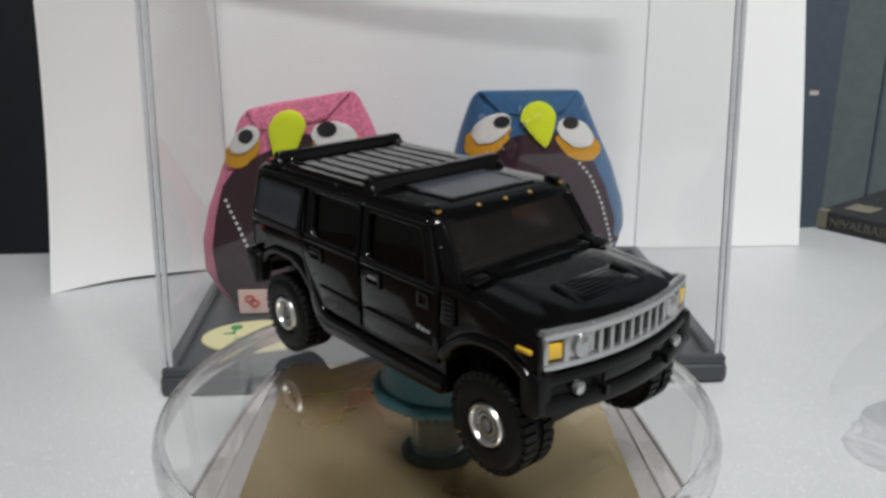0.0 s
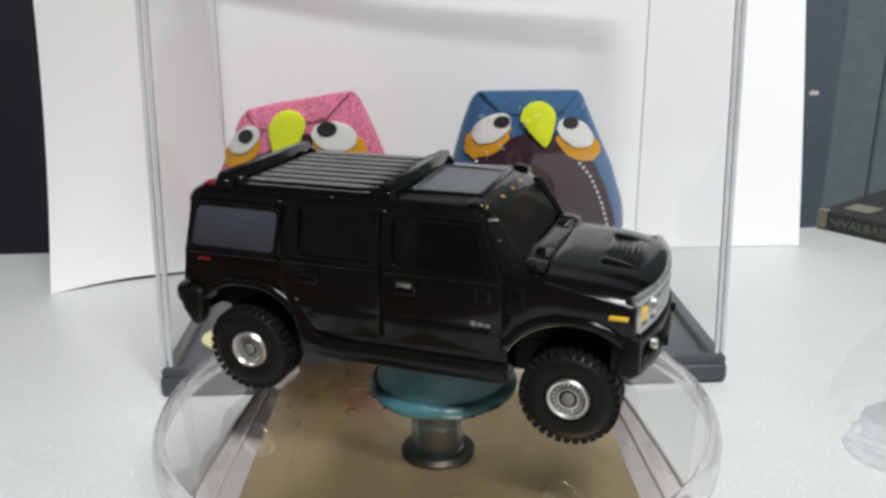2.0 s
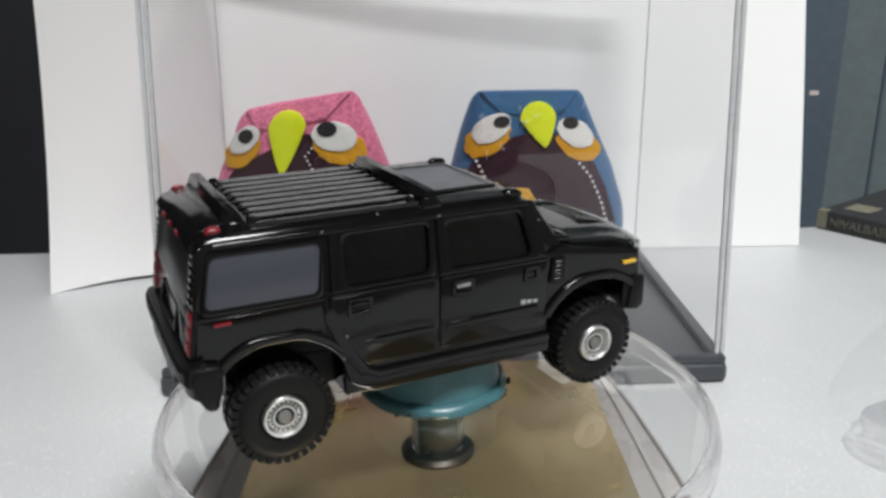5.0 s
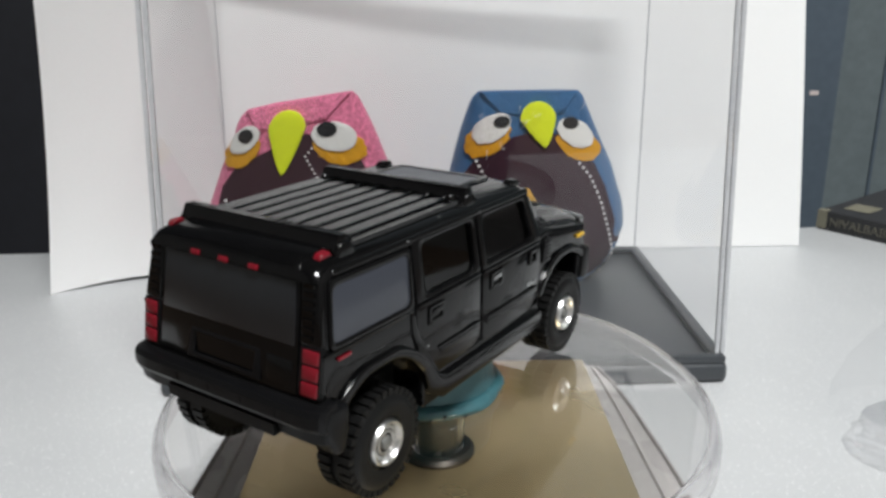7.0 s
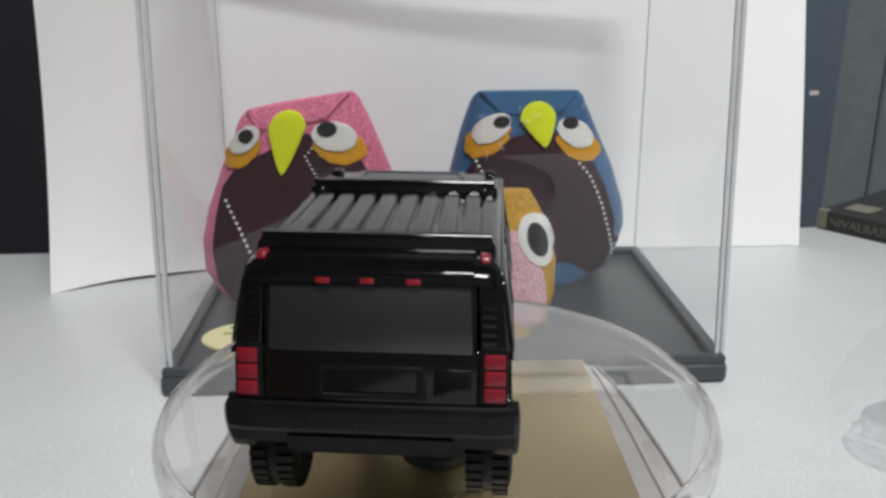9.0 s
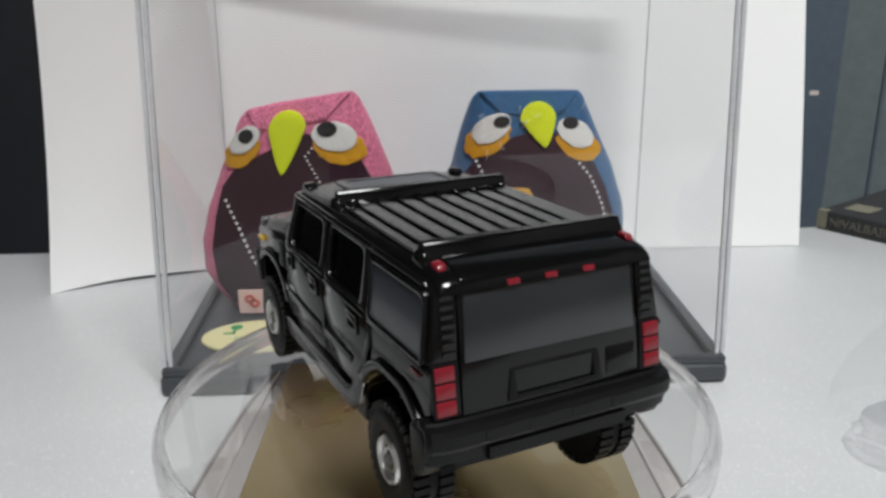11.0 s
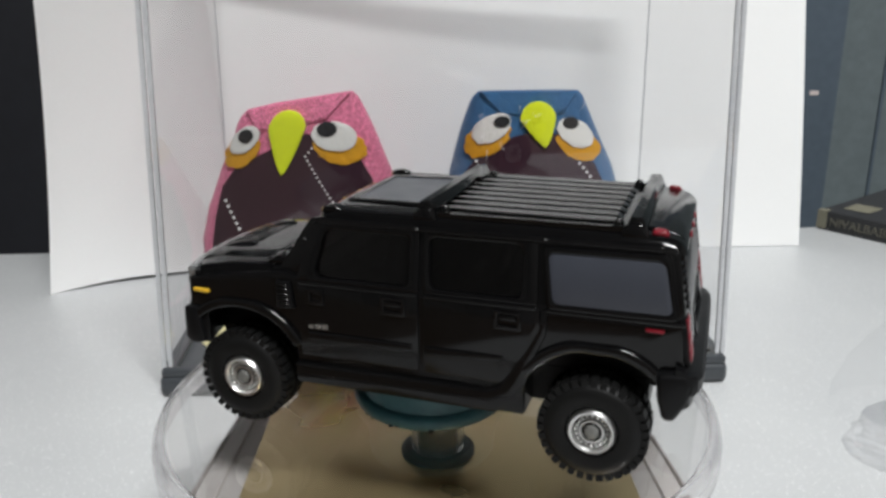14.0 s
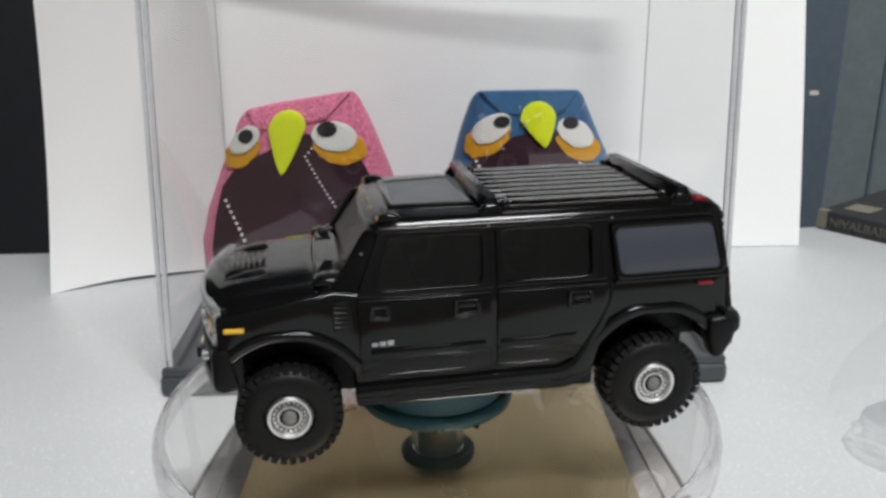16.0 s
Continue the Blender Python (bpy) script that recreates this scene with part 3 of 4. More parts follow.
def turntable():
    base = thing("motor_box", "square grey motor box with a beige gold top", "motor box")
    # clear flared skirt round the top plate: widest at the front
    def skirt_line(z, out):
        rows = [(28.6, 31.6), (31.6, 27.0), (33.4, 19.0), (34.6, 8.0), (35.3, -4.0), (35.6, -16.0), (35.6, -33.0)]
        return [(x + out, y + out * 0.3, z) for x, y in rows] + [(-x - out, y + out * 0.3, z) for x, y in reversed(rows)]
    part("housing", loft([skirt_line(0.0, -1.5), skirt_line(18.0, -0.8), skirt_line(23.2, -0.3), skirt_line(24.2, -0.9)]), SKIRT, base, "pale translucent plastic housing")
    part("top_plate", prism([(x, y, 24.25) for x, y in ((-28.0, -31.0), (28.0, -31.0), (27.7, 30.8), (-27.7, 30.8))], (0, 0, 0.9), 0.3), GOLD, base, "beige gold top plate")
    for s in (-1, 1):
        for off, w, mat in ((1.9, 0.4, EDGEPALE), (3.9, 0.35, EDGEDARK)):
            f = off / 5.0
            line = [(28.3 + f * (x - 29.2) + off * (0.35 + 0.65 * (31.0 - y) / 62.0), y) for x, y in ((29.6, 29.0), (31.4, 22.0), (32.6, 12.0), (33.4, 0.0), (34.0, -14.0), (34.0, -31.0))]
            part("side_rib", loft([[(s * (x - w), y, 24.0), (s * (x + w), y, 24.0), (s * (x + w * 0.5), y, 24.75), (s * (x - w * 0.5), y, 24.75)] for x, y in line]), mat, base, "moulded ridge of the housing")
    part("collar", turned([(0, 24.9), (5.6, 24.9), (5.6, 25.6), (5.0, 26.2), (0, 26.2)], 40), COLLAR, base, "dark metal collar")
    plate = thing("turntable_disc", "clear round acrylic turntable disc with a rounded rim", "turntable disc", pose(0, 0, 0))
    t, r = DISC_Z, 39.95
    part("disc", turned([(0, t), (r - 1.2, t)], 128), DISCTOP, plate, smooth=50)
    prof = [(r - 1.2, t), (r - 0.55, t - 0.12), (r - 0.1, t - 0.5), (r + 0.35, t - 1.2), (r + 0.6, t - 2.2), (r + 0.55, t - 3.9), (r + 0.2, t - 4.3), (r - 0.3, t - 4.1), (r - 0.35, t - 2.3), (r - 0.7, t - 1.2), (r - 1.2, t - 0.75), (r - 1.2, t)]
    rim = part("rim", turned(prof, 128), DISCRIM, plate, "clear rounded rim of the disc", 50)
    rim.visible_shadow = False
    part("shaft", turned([(0, 26.0), (3.1, 26.0), (3.1, t - 1.3), (0, t - 1.3)], 40), SHAFT, plate, "dark metal shaft")
    sleeve = part("sleeve", turned([(3.3, 26.3), (4.0, 26.3), (4.0, t - 1.4), (3.3, t - 1.4), (3.3, 26.3)], 40), ACRYLIC, plate, "clear sleeve round the shaft")
    sleeve.visible_shadow = False
    pad = thing("putty_pad", "round teal putty pad with dark crumbs under the car", "putty", pose(0, 0, 0))
    b = bmesh.new()
    n = 56
    rows = []
    for h, k in ((0, 0.97), (0.3, 1.0), (0.9, 1.01), (1.5, 0.985), (1.9, 0.93)):
        rows.append([b.verts.new((0.3 + k * (10.95 + 0.35 * noise.noise((math.cos(a * 2 * math.pi / n) * 2.2, math.sin(a * 2 * math.pi / n) * 2.2, h * 0.4))) * math.cos(a * 2 * math.pi / n), 1.6 + k * (10.95 + 0.35 * noise.noise((math.cos(a * 2 * math.pi / n) * 2.2, math.sin(a * 2 * math.pi / n) * 2.2, h * 0.4))) * math.sin(a * 2 * math.pi / n), t + 0.02 + h)) for a in range(n)])
    for lo, hi in zip(rows, rows[1:]):
        for k in range(n):
            b.faces.new((lo[k], lo[(k + 1) % n], hi[(k + 1) % n], hi[k]))
    b.faces.new(rows[0][::-1])
    b.faces.new(rows[-1])
    # a middle lump reaches the chassis
    turned([(0, t + 1.8), (9.9, t + 1.8), (9.6, t + 3.2), (9.2, t + 8.4), (0, t + 8.4)], 40, at=(0.3, 1.6, 0), bm=b)
    part("pad", b, PUTTY, pad)
    rnd = random.Random(4)
    for k in range(16):
        a = rnd.uniform(0, 2 * math.pi)
        c = bmesh.new()
        bmesh.ops.create_icosphere(c, subdivisions=1, radius=rnd.uniform(0.16, 0.42))
        bmesh.ops.scale(c, vec=(1.3, 0.8, 0.7), verts=c.verts)
        bmesh.ops.translate(c, vec=(0.3 + 11.1 * math.cos(a), 1.6 + 11.1 * math.sin(a), t + rnd.uniform(0.2, 0.9)), verts=c.verts)
        part("crumb", c, CRUMB, pad)
    return plate, pad


# ---- the toy car: x forward, y to its left, z up from the hubs, in millimetres ----


def half_width(z):
    return 14.05 if z < 14.6 else 14.05 - (z - 14.6) * 0.155


def on_side(s, pts, out=0.0):
    return [(x, s * (half_width(z) + out), z) for x, z in pts]


def rounded(points, r, n=4):
    """An outline with its corners rounded by r, n + 1 points to a corner."""
    pts = [Vector(p) for p in points]
    out = []
    for k, p in enumerate(pts):
        a, b = pts[k - 1], pts[(k + 1) % len(pts)]
        a, b = p + (a - p).normalized() * r, p + (b - p).normalized() * r
        for i in range(n + 1):
            f = i / n
            out.append(tuple(a * (1 - f) ** 2 + p * 2 * f * (1 - f) + b * f * f))
    return out


def nose(y):
    return 33.4 - 0.0135 * y * y


def arch(cx, r, a0, a1, n, cz=0.5):
    return [(cx + r * math.cos(radians(a0 + (a1 - a0) * k / n)), cz + r * math.sin(radians(a0 + (a1 - a0) * k / n))) for k in range(n + 1)]


def bonnet_back(y):
    return 19.55 - 0.0045 * y * y


def bonnet_z(x, y):
    """Height of the bonnet and cowl, with a raised middle and rolled shoulders."""
    f = max(0.0, (x - 17.6) / (nose(y) - 17.95))
    z = 16.25 - 1.05 * f - 0.95 * f ** 6 - 0.75 * (abs(y) / 13.45) ** 3 - 0.8 * max(0.0, (abs(y) - 11.9) / 1.55) ** 2
    return z + 0.3 * max(0.0, min(1.0, (9.6 - abs(y)) / 0.9))


def skin(x0, x1, height, nx=18, ny=34, low=9.9):
    """A block whose top follows height(x, y) between two lines across the car."""
    b = bmesh.new()
    grid = []
    for i in range(nx + 1):
        row = []
        for j in range(ny + 1):
            y = -13.45 + 26.9 * j / ny
            x = x0(y) + (x1(y) - x0(y)) * i / nx
            row.append(b.verts.new((x, y, height(x, y) - (0.16 if i in (0, nx) else 0.0))))
        grid.append(row)
    for i in range(nx):
        for j in range(ny):
            b.faces.new((grid[i][j], grid[i + 1][j], grid[i + 1][j + 1], grid[i][j + 1]))
    rim = [grid[0][j] for j in range(ny + 1)] + [grid[i][ny] for i in range(1, nx + 1)] + [grid[nx][j] for j in range(ny - 1, -1, -1)] + [grid[i][0] for i in range(nx - 1, 0, -1)]
    under = [b.verts.new((v.co.x, v.co.y, low)) for v in rim]
    for k in range(len(rim)):
        j = (k + 1) % len(rim)
        b.faces.new((rim[k], rim[j], under[j], under[k]))
    b.faces.new(under)
    return b


def make_wheel(car, x, s):
    """s: the side, 1 left and -1 right."""
    wheel = new("wheel")
    wheel.parent = car
    wheel.matrix_basis = pose(x / 1000, s * 0.0119, 0, 0, 0, 0 if s < 0 else 180)
    # local: outer face towards -y, drawn along y
    prof = [(2.9, 2.1), (3.2, 2.55), (4.4, 2.75), (5.2, 2.6), (5.85, 2.15), (6.08, 1.6), (6.12, 0), (6.08, -1.6), (5.85, -2.1), (4.6, -2.5), (2.9, -2.3), (2.9, 2.1)]
    tyre = part("tyre", turned(prof, 60, "y"), RUBBER, wheel, "black knobbly rubber tyre")
    b = bmesh.new()
    n = 34
    for side in (1, -1):
        for k in range(n):
            a = 2 * math.pi * (k + (0.5 if side < 0 else 0)) / n
            lug = box(5.6, 6.5, side * 0.55 if side > 0 else -2.35, 2.35 if side > 0 else -0.55, -0.40, 0.40, 0.1, 1)
            bmesh.ops.rotate(lug, cent=(0, 0, 0), matrix=Matrix.Rotation(a, 3, "Y"), verts=lug.verts)
            merge(b, lug)
    part("tread", b, RUBBER, wheel, smooth=0)
    rim = part("rim", turned([(0, 2.25), (1.1, 2.25), (1.25, 2.5), (1.45, 2.48), (1.55, 2.05), (2.12, 2.05), (2.22, 2.6), (2.36, 2.82), (2.62, 2.85), (2.78, 2.6), (2.9, 2.3), (2.95, 1.7), (0, 1.7)], 48, "y"), CHROME, wheel, "bright silver wheel rim with a ring of studs")
    # darker metal than the rim: the groove's shade is in its colour
    part("rim_groove", turned([(1.2, 2.12), (1.5, 2.16), (2.2, 2.16), (2.32, 2.3), (2.2, 2.0), (1.2, 2.0), (1.2, 2.12)], 40, "y"), RECESS, wheel, "groove of the rim, its shade put into the colour")
    for k in range(20):
        a = 2 * math.pi * k / 20
        c = bmesh.new()
        bmesh.ops.create_icosphere(c, subdivisions=1, radius=0.21)
        bmesh.ops.translate(c, vec=(1.86 * math.cos(a), -2.3, 1.86 * math.sin(a)), verts=c.verts)
        part("stud", c, CHROME, wheel, smooth=60)
    part("hub_ring", turned([(0.86, 2.2), (1.14, 2.2), (1.14, 2.32), (0.86, 2.32), (0.86, 2.2)], 32, "y"), SATIN, wheel, "dark ring round the hub")
    part("hub_cap", turned([(0, 2.8), (0.6, 2.8), (0.82, 2.68), (0.88, 2.3), (0, 2.3)], 28, "y"), STEEL, wheel, "dull steel hub cap")


def toy_car():
    car = thing("toy_car", "glossy black die-cast toy off-road car with chrome wheels", "toy car")
    # lower body with wheel arches
    low = [(-33.2, 5.0)] + arch(-23.25, 9.3, 151, 29, 14) + [(-15.1, 0.4), (15.1, 0.4)] + arch(23.25, 9.3, 151, 29, 14) + [(31.0, 9.4), (30.8, 13.2), (17.0, 15.4), (15.2, 15.0), (-32.3, 14.9), (-32.6, 13.6)]
    part("body", prism([(x, -13.8, z) for x, z in low], (0, 27.6, 0), 0.45, 3), PAINT, car, "glossy black body")
    part("chassis", box(-29.0, 29.0, -9.3, 9.3, 0.6, 5.2, 1.2, 3), SATIN, car)
    part("inner_body", box(-32.7, 30.4, -9.1, 9.1, 4.4, 13.5, 0.5), SATIN, car)
    part("mudguard", box(-33.2, -30.7, -13.3, 13.3, 4.7, 9.6, 0.4), SATIN, car)
    part("mudguard", box(30.0, 31.4, -13.2, 13.2, 4.4, 9.6, 0.4), SATIN, car)
    # bonnet and cowl
    part("bonnet", skin(bonnet_back, lambda y: nose(y) - 0.35, bonnet_z), PAINT, car, smooth=40)
    part("cowl", skin(lambda y: 14.2, lambda y: bonnet_back(y) - 0.22, lambda x, y: bonnet_z(x, y) + 0.12), PAINT, car, "glossy black cowl under the windscreen", smooth=40)
    scoop = part("scoop", prism([(25.4, -5.0, bonnet_z(25.4, 0) + 0.12), (30.2, -5.2, bonnet_z(30.2, 0) + 0.10), (30.2, 5.2, bonnet_z(30.2, 0) + 0.10), (25.4, 5.0, bonnet_z(25.4, 0) + 0.12)], (0, 0, -0.6), 0.1), PAINT, car, "black louvred bonnet scoop")
    for k in range(6):
        x = 26.0 + k * 0.72
        z = bonnet_z(x, 0) + 0.1
        part("louvre", prism([(x - 0.24, -4.2, z - 0.2), (x + 0.26, -4.2, z - 0.2), (x + 0.2, -4.2, z - 0.02), (x - 0.16, -4.2, z + 0.06)], (0, 8.4, 0), 0.05, 1), PAINT, scoop)
    for s in (-1, 1):
        a, c = bonnet_z(25.2, 5.4), bonnet_z(30.4, 5.6)
        part("scoop_fin", prism([(24.9, s * 4.9, a - 0.2), (30.6, s * 5.3, c - 0.2), (30.2, s * 5.3, c + 0.05), (27.6, s * 5.1, a + 0.1), (25.6, s * 4.9, a + 0.38)], (0, s * 1.1, 0), 0.15), SATIN, scoop)
    # cowl intakes and nozzle pods
    for s in (-1, 1):
        z = bonnet_z(17.6, 6.4) + 0.2
        well = part("intake", ring([(16.7, s * 5.0, z), (18.9, s * 5.0, z - 0.1), (18.9, s * 9.0, z - 0.12), (16.7, s * 9.0, z - 0.02)], [(16.95, s * 5.3, z), (18.65, s * 5.3, z - 0.1), (18.65, s * 8.7, z - 0.12), (16.95, s * 8.7, z - 0.02)], (0, 0, 0.13), 0.05), PAINT, car)
        # black sheet on top of the cowl paints the shade inside the intake
        part("intake_shade", prism([(16.95, s * 5.3, z + 0.02), (18.65, s * 5.3, z - 0.05), (18.65, s * 8.7, z - 0.05), (16.95, s * 8.7, z + 0.02)], (0, 0, 0.04)), WELL, well)
        part("intake_wedge", prism([(18.65, s * 5.3, z), (18.65, s * 8.7, z), (17.9, s * 5.3, z)], (0, 0, 0.1), 0.03, 1), PAINT, well)
        pod = part("nozzle_pod", prism([(15.9, s * 9.7, z - 0.6), (19.4, s * 9.7, z - 0.75), (19.3, s * 9.7, z - 0.1), (18.9, s * 9.7, z + 0.08), (16.4, s * 9.7, z + 0.3), (15.9, s * 9.7, z + 0.1)], (0, s * 2.7, -0.3), 0.25, 3), PAINT, car)
        for k in range(2):
            part("pod_ridge", prism([(16.7 + k * 1.15, s * 10.2, z + 0.1 - k * 0.13), (17.3 + k * 1.15, s * 10.2, z + 0.06 - k * 0.13), (17.3 + k * 1.15, s * 12.2, z - 0.1 - k * 0.13), (16.7 + k * 1.15, s * 12.2, z - 0.06 - k * 0.13)], (0, 0, 0.26), 0.1, 2), PAINT, pod)
    # cabin: roof, pillars, doors
    half = [(13.0, 21.7), (12.95, 22.3), (12.72, 22.85), (12.2, 23.3), (11.4, 23.55), (8.0, 23.68), (3.0, 23.74)]
    loops = []
    for x, down, narrow in ((-32.15, 1.75, 0.6), (-32.0, 1.25, 0.35), (-31.6, 0.75, 0.15), (-30.9, 0.35, 0.0), (-29.4, 0.0, 0.0), (-20.0, 0.0, 0.0), (0.0, 0.0, 0.0), (9.6, 0.0, 0.0), (11.0, 0.22, 0.0), (12.0, 0.62, 0.1), (12.7, 1.1, 0.3), (13.1, 1.7, 0.5)):
        line = [(x - 0.0042 * y * y * (1 if x > 9 else 0), y - narrow, max(21.65, z - down * min(1.0, (z - 21.6) / 1.2))) for y, z in half]
        loops.append(line + [(a, -y, z) for a, y, z in reversed(line)])
    part("roof", loft(loops), PAINT, car, "glossy black roof", smooth=50)
    for s in (-1, 1):
        part("gutter", prism(on_side(s, [(-30.2, 21.9), (11.9, 21.9), (11.4, 22.72), (-29.6, 22.6)], 0.34), (0, -s * 1.0, 0), 0.26, 3), PAINT, car)
        part("front_pillar", prism([(13.9, s * 13.5, 14.6), (17.7, s * 12.7, 15.5), (13.3, s * 11.8, 22.2), (10.4, s * 12.75, 22.2)], (-0.6, -s * 1.1, 0), 0.35, 3), PAINT, car)
        for x in (-2.15, -16.75):
            part("centre_pillar", prism(on_side(s, [(x - 0.9, 14.6), (x + 0.9, 14.6), (x + 0.9, 22.4), (x - 0.9, 22.4)], -0.3), (0, -s * 0.7, 0)), PAINT, car)
        # front door
        door = part("front_door", prism(on_side(s, [(-1.9, 4.4), (14.3, 4.4), (14.5, 14.5), (-1.9, 14.5)], 0.15), (0, -s * 0.8, 0), 0.3), PAINT, car, "glossy black front door")
        out = rounded(on_side(s, [(-1.9, 14.45), (14.6, 14.45), (11.6, 22.1), (-1.9, 22.1)], 0.12), 0.5)
        inn = rounded(on_side(s, [(-0.7, 15.15), (12.1, 15.15), (10.5, 21.25), (-0.75, 21.25)], 0.12), 1.1)
        part("window_frame", ring(out, inn, (0, -s * 1.1, 0), 0.4), PAINT, door)
        part("window", prism([(p[0], p[1] - s * 0.7, p[2]) for p in inn], (0, -s * 0.25, 0)), DARKWIN, door, "smoked front window")
        # rear door
        door2 = part("rear_door", prism(on_side(s, [(-12.4, 4.4), (-2.5, 4.4), (-2.5, 14.5), (-16.7, 14.5), (-16.8, 11.6), (-15.4, 8.6), (-13.8, 5.6)], 0.15), (0, -s * 0.8, 0), 0.3), PAINT, car, "glossy black rear door")
        out = rounded(on_side(s, [(-16.5, 14.45), (-2.4, 14.45), (-2.4, 22.1), (-16.2, 22.1)], 0.12), 0.5)
        inn = rounded(on_side(s, [(-14.5, 15.2), (-3.3, 15.2), (-3.1, 21.35), (-14.4, 21.35)], 0.12), 1.1)
        part("window_frame", ring(out, inn, (0, -s * 1.1, 0), 0.4), PAINT, door2)
        part("window", prism([(p[0], p[1] - s * 0.7, p[2]) for p in inn], (0, -s * 0.25, 0)), DARKWIN, door2, "smoked rear window")
        # quarter with its grey window
        quarter = part("quarter_panel", prism(on_side(s, [(-32.4, 14.6), (-17.3, 14.6), (-16.9, 22.2), (-31.1, 22.2)], 0.0), (0, -s * 1.2, 0), 0.5, 3), PAINT, car)
        part("window_bead", ring(rounded(on_side(s, [(-31.9, 14.6), (-17.6, 14.5), (-16.8, 21.6), (-30.5, 21.8)], 0.46), 0.8), rounded(on_side(s, [(-31.3, 15.3), (-18.2, 15.2), (-17.4, 20.9), (-30.1, 21.0)], 0.46), 0.9), (0, -s * 0.8, 0), 0.34), PAINT, quarter)
        part("quarter_window", prism(rounded(on_side(s, [(-31.4, 15.2), (-18.1, 15.1), (-17.3, 21.0), (-30.2, 21.1)], 0.28), 0.9), (0, -s * 0.5, 0), 0.12), GREYWIN, quarter, "grey printed rear side window")
        part("belt_line", prism(on_side(s, [(-32.6, 14.0), (-17.4, 14.0), (-17.4, 14.55), (-32.6, 14.55)], 0.3), (0, -s * 0.5, 0), 0.2), PAINT, car)
        for dd, x0, x1 in ((door, -1.7, 14.2), (door2, -16.4, -2.7)):
            part("belt_moulding", prism(on_side(s, [(x0, 14.05), (x1, 14.05), (x1, 14.55), (x0, 14.55)], 0.34), (0, -s * 0.6, 0), 0.2), PAINT, dd)
        for d, x in ((door, 1.3), (door2, -13.0)):
            h = part("door_handle", ring(on_side(s, [(x - 1.7, 11.4), (x + 1.6, 11.4), (x + 1.7, 13.75), (x - 1.6, 13.75)], 0.5), on_side(s, [(x - 1.15, 11.95), (x + 1.1, 11.95), (x + 1.15, 13.3), (x - 1.1, 13.3)], 0.5), (0, -s * 0.5, 0), 0.14), PAINT, d)
            part("grip", prism(on_side(s, [(x - 1.05, 12.6), (x + 1.0, 12.6), (x + 1.05, 13.2), (x - 1.0, 13.2)], 0.56), (0, -s * 0.4, 0), 0.1), PAINT if d is door2 or s > 0 else WORN, d)
        part("mirror_plate", ring(on_side(s, [(10.6, 11.6), (13.1, 11.6), (13.1, 13.8), (10.7, 13.8)], 0.42), on_side(s, [(11.1, 12.1), (12.5, 12.1), (12.5, 13.2), (11.15, 13.2)], 0.42), (0, -s * 0.4, 0), 0.12), PAINT, door)
        for k in range(3):
            x = 10.3 + k * 0.95
            part("badge_bar", prism(on_side(s, [(x, 8.35), (x + 0.72, 8.35), (x + 0.72, 9.0 - 0.12 * k), (x, 9.0 - 0.12 * k)], 0.22), (0, -s * 0.2, 0)), SILVER, door)
        part("rub_strip", prism(on_side(s, [(-1.1, 6.75), (13.2, 6.75), (13.0, 7.95), (-1.1, 7.95)], 0.42), (0, -s * 0.4, 0), 0.18), PAINT, door)
        part("rub_strip", prism(on_side(s, [(-11.9, 6.75), (-2.9, 6.75), (-2.9, 7.95), (-12.7, 7.95)], 0.42), (0, -s * 0.4, 0), 0.18), PAINT, door2)
        # sill that sweeps up round the rear arch
        sill = [(-14.6, 2.3), (-11.6, 0.5), (15.0, 0.5), (15.2, 3.3), (-10.6, 3.5), (-12.0, 4.1), (-13.6, 6.6), (-15.2, 9.4), (-16.5, 12.2), (-16.8, 14.3), (-17.7, 14.3), (-17.5, 11.2), (-16.4, 8.6)]
        part("sill", prism([(x, s * (14.45 - 0.035 * max(0.0, z - 3.5)), z) for x, z in sill], (0, -s * 1.3, 0), 0.4), PAINT, car)
        # flared arches
        for cx, a0, a1 in ((-23.25, 32, 146), (23.25, 38, 150)):
            lo, hi = arch(cx, 9.3, a0, a1, 16), arch(cx, 10.7, a0, a1, 16)
            hi = [(x, min(z, 10.95 if cx > 0 else 10.8)) for x, z in hi]
            lo = [(x, min(z, 9.75 if cx > 0 else 9.6)) for x, z in lo]
            part("wheel_arch", prism([(x, s * 14.35, z) for x, z in lo + hi[::-1]], (0, -s * 2.0, 0), 0.38, 3), PAINT, car)
        part("fender_vent", prism(on_side(s, [(15.0, 10.6), (17.4, 10.6), (17.4, 14.2), (15.4, 14.2)], 0.25), (0, -s * 0.4, 0), 0.12), SATIN, car)
        for k in range(5):
            part("vent_louvre", prism(on_side(s, [(15.5 + 0.05 * k, 11.0 + 0.62 * k), (17.2, 11.0 + 0.62 * k), (17.2, 11.32 + 0.62 * k), (15.55 + 0.05 * k, 11.32 + 0.62 * k)], 0.36), (0, -s * 0.3, 0), 0.08, 1), PAINT, car)
        part("side_marker", prism([(27.7, s * 14.2, 11.3), (30.0, s * 14.2, 11.35), (30.0, s * 14.2, 11.85), (27.7, s * 14.2, 11.8)], (0, -s * 0.7, 0), 0.1), AMBER, car, "amber side marker")
        part("rear_marker", prism([(-30.5, s * 14.2, 13.05), (-28.5, s * 14.2, 13.1), (-28.5, s * 14.2, 13.5), (-30.5, s * 14.2, 13.45)], (0, -s * 0.6, 0), 0.08), REDLAMP, car, "red side marker")
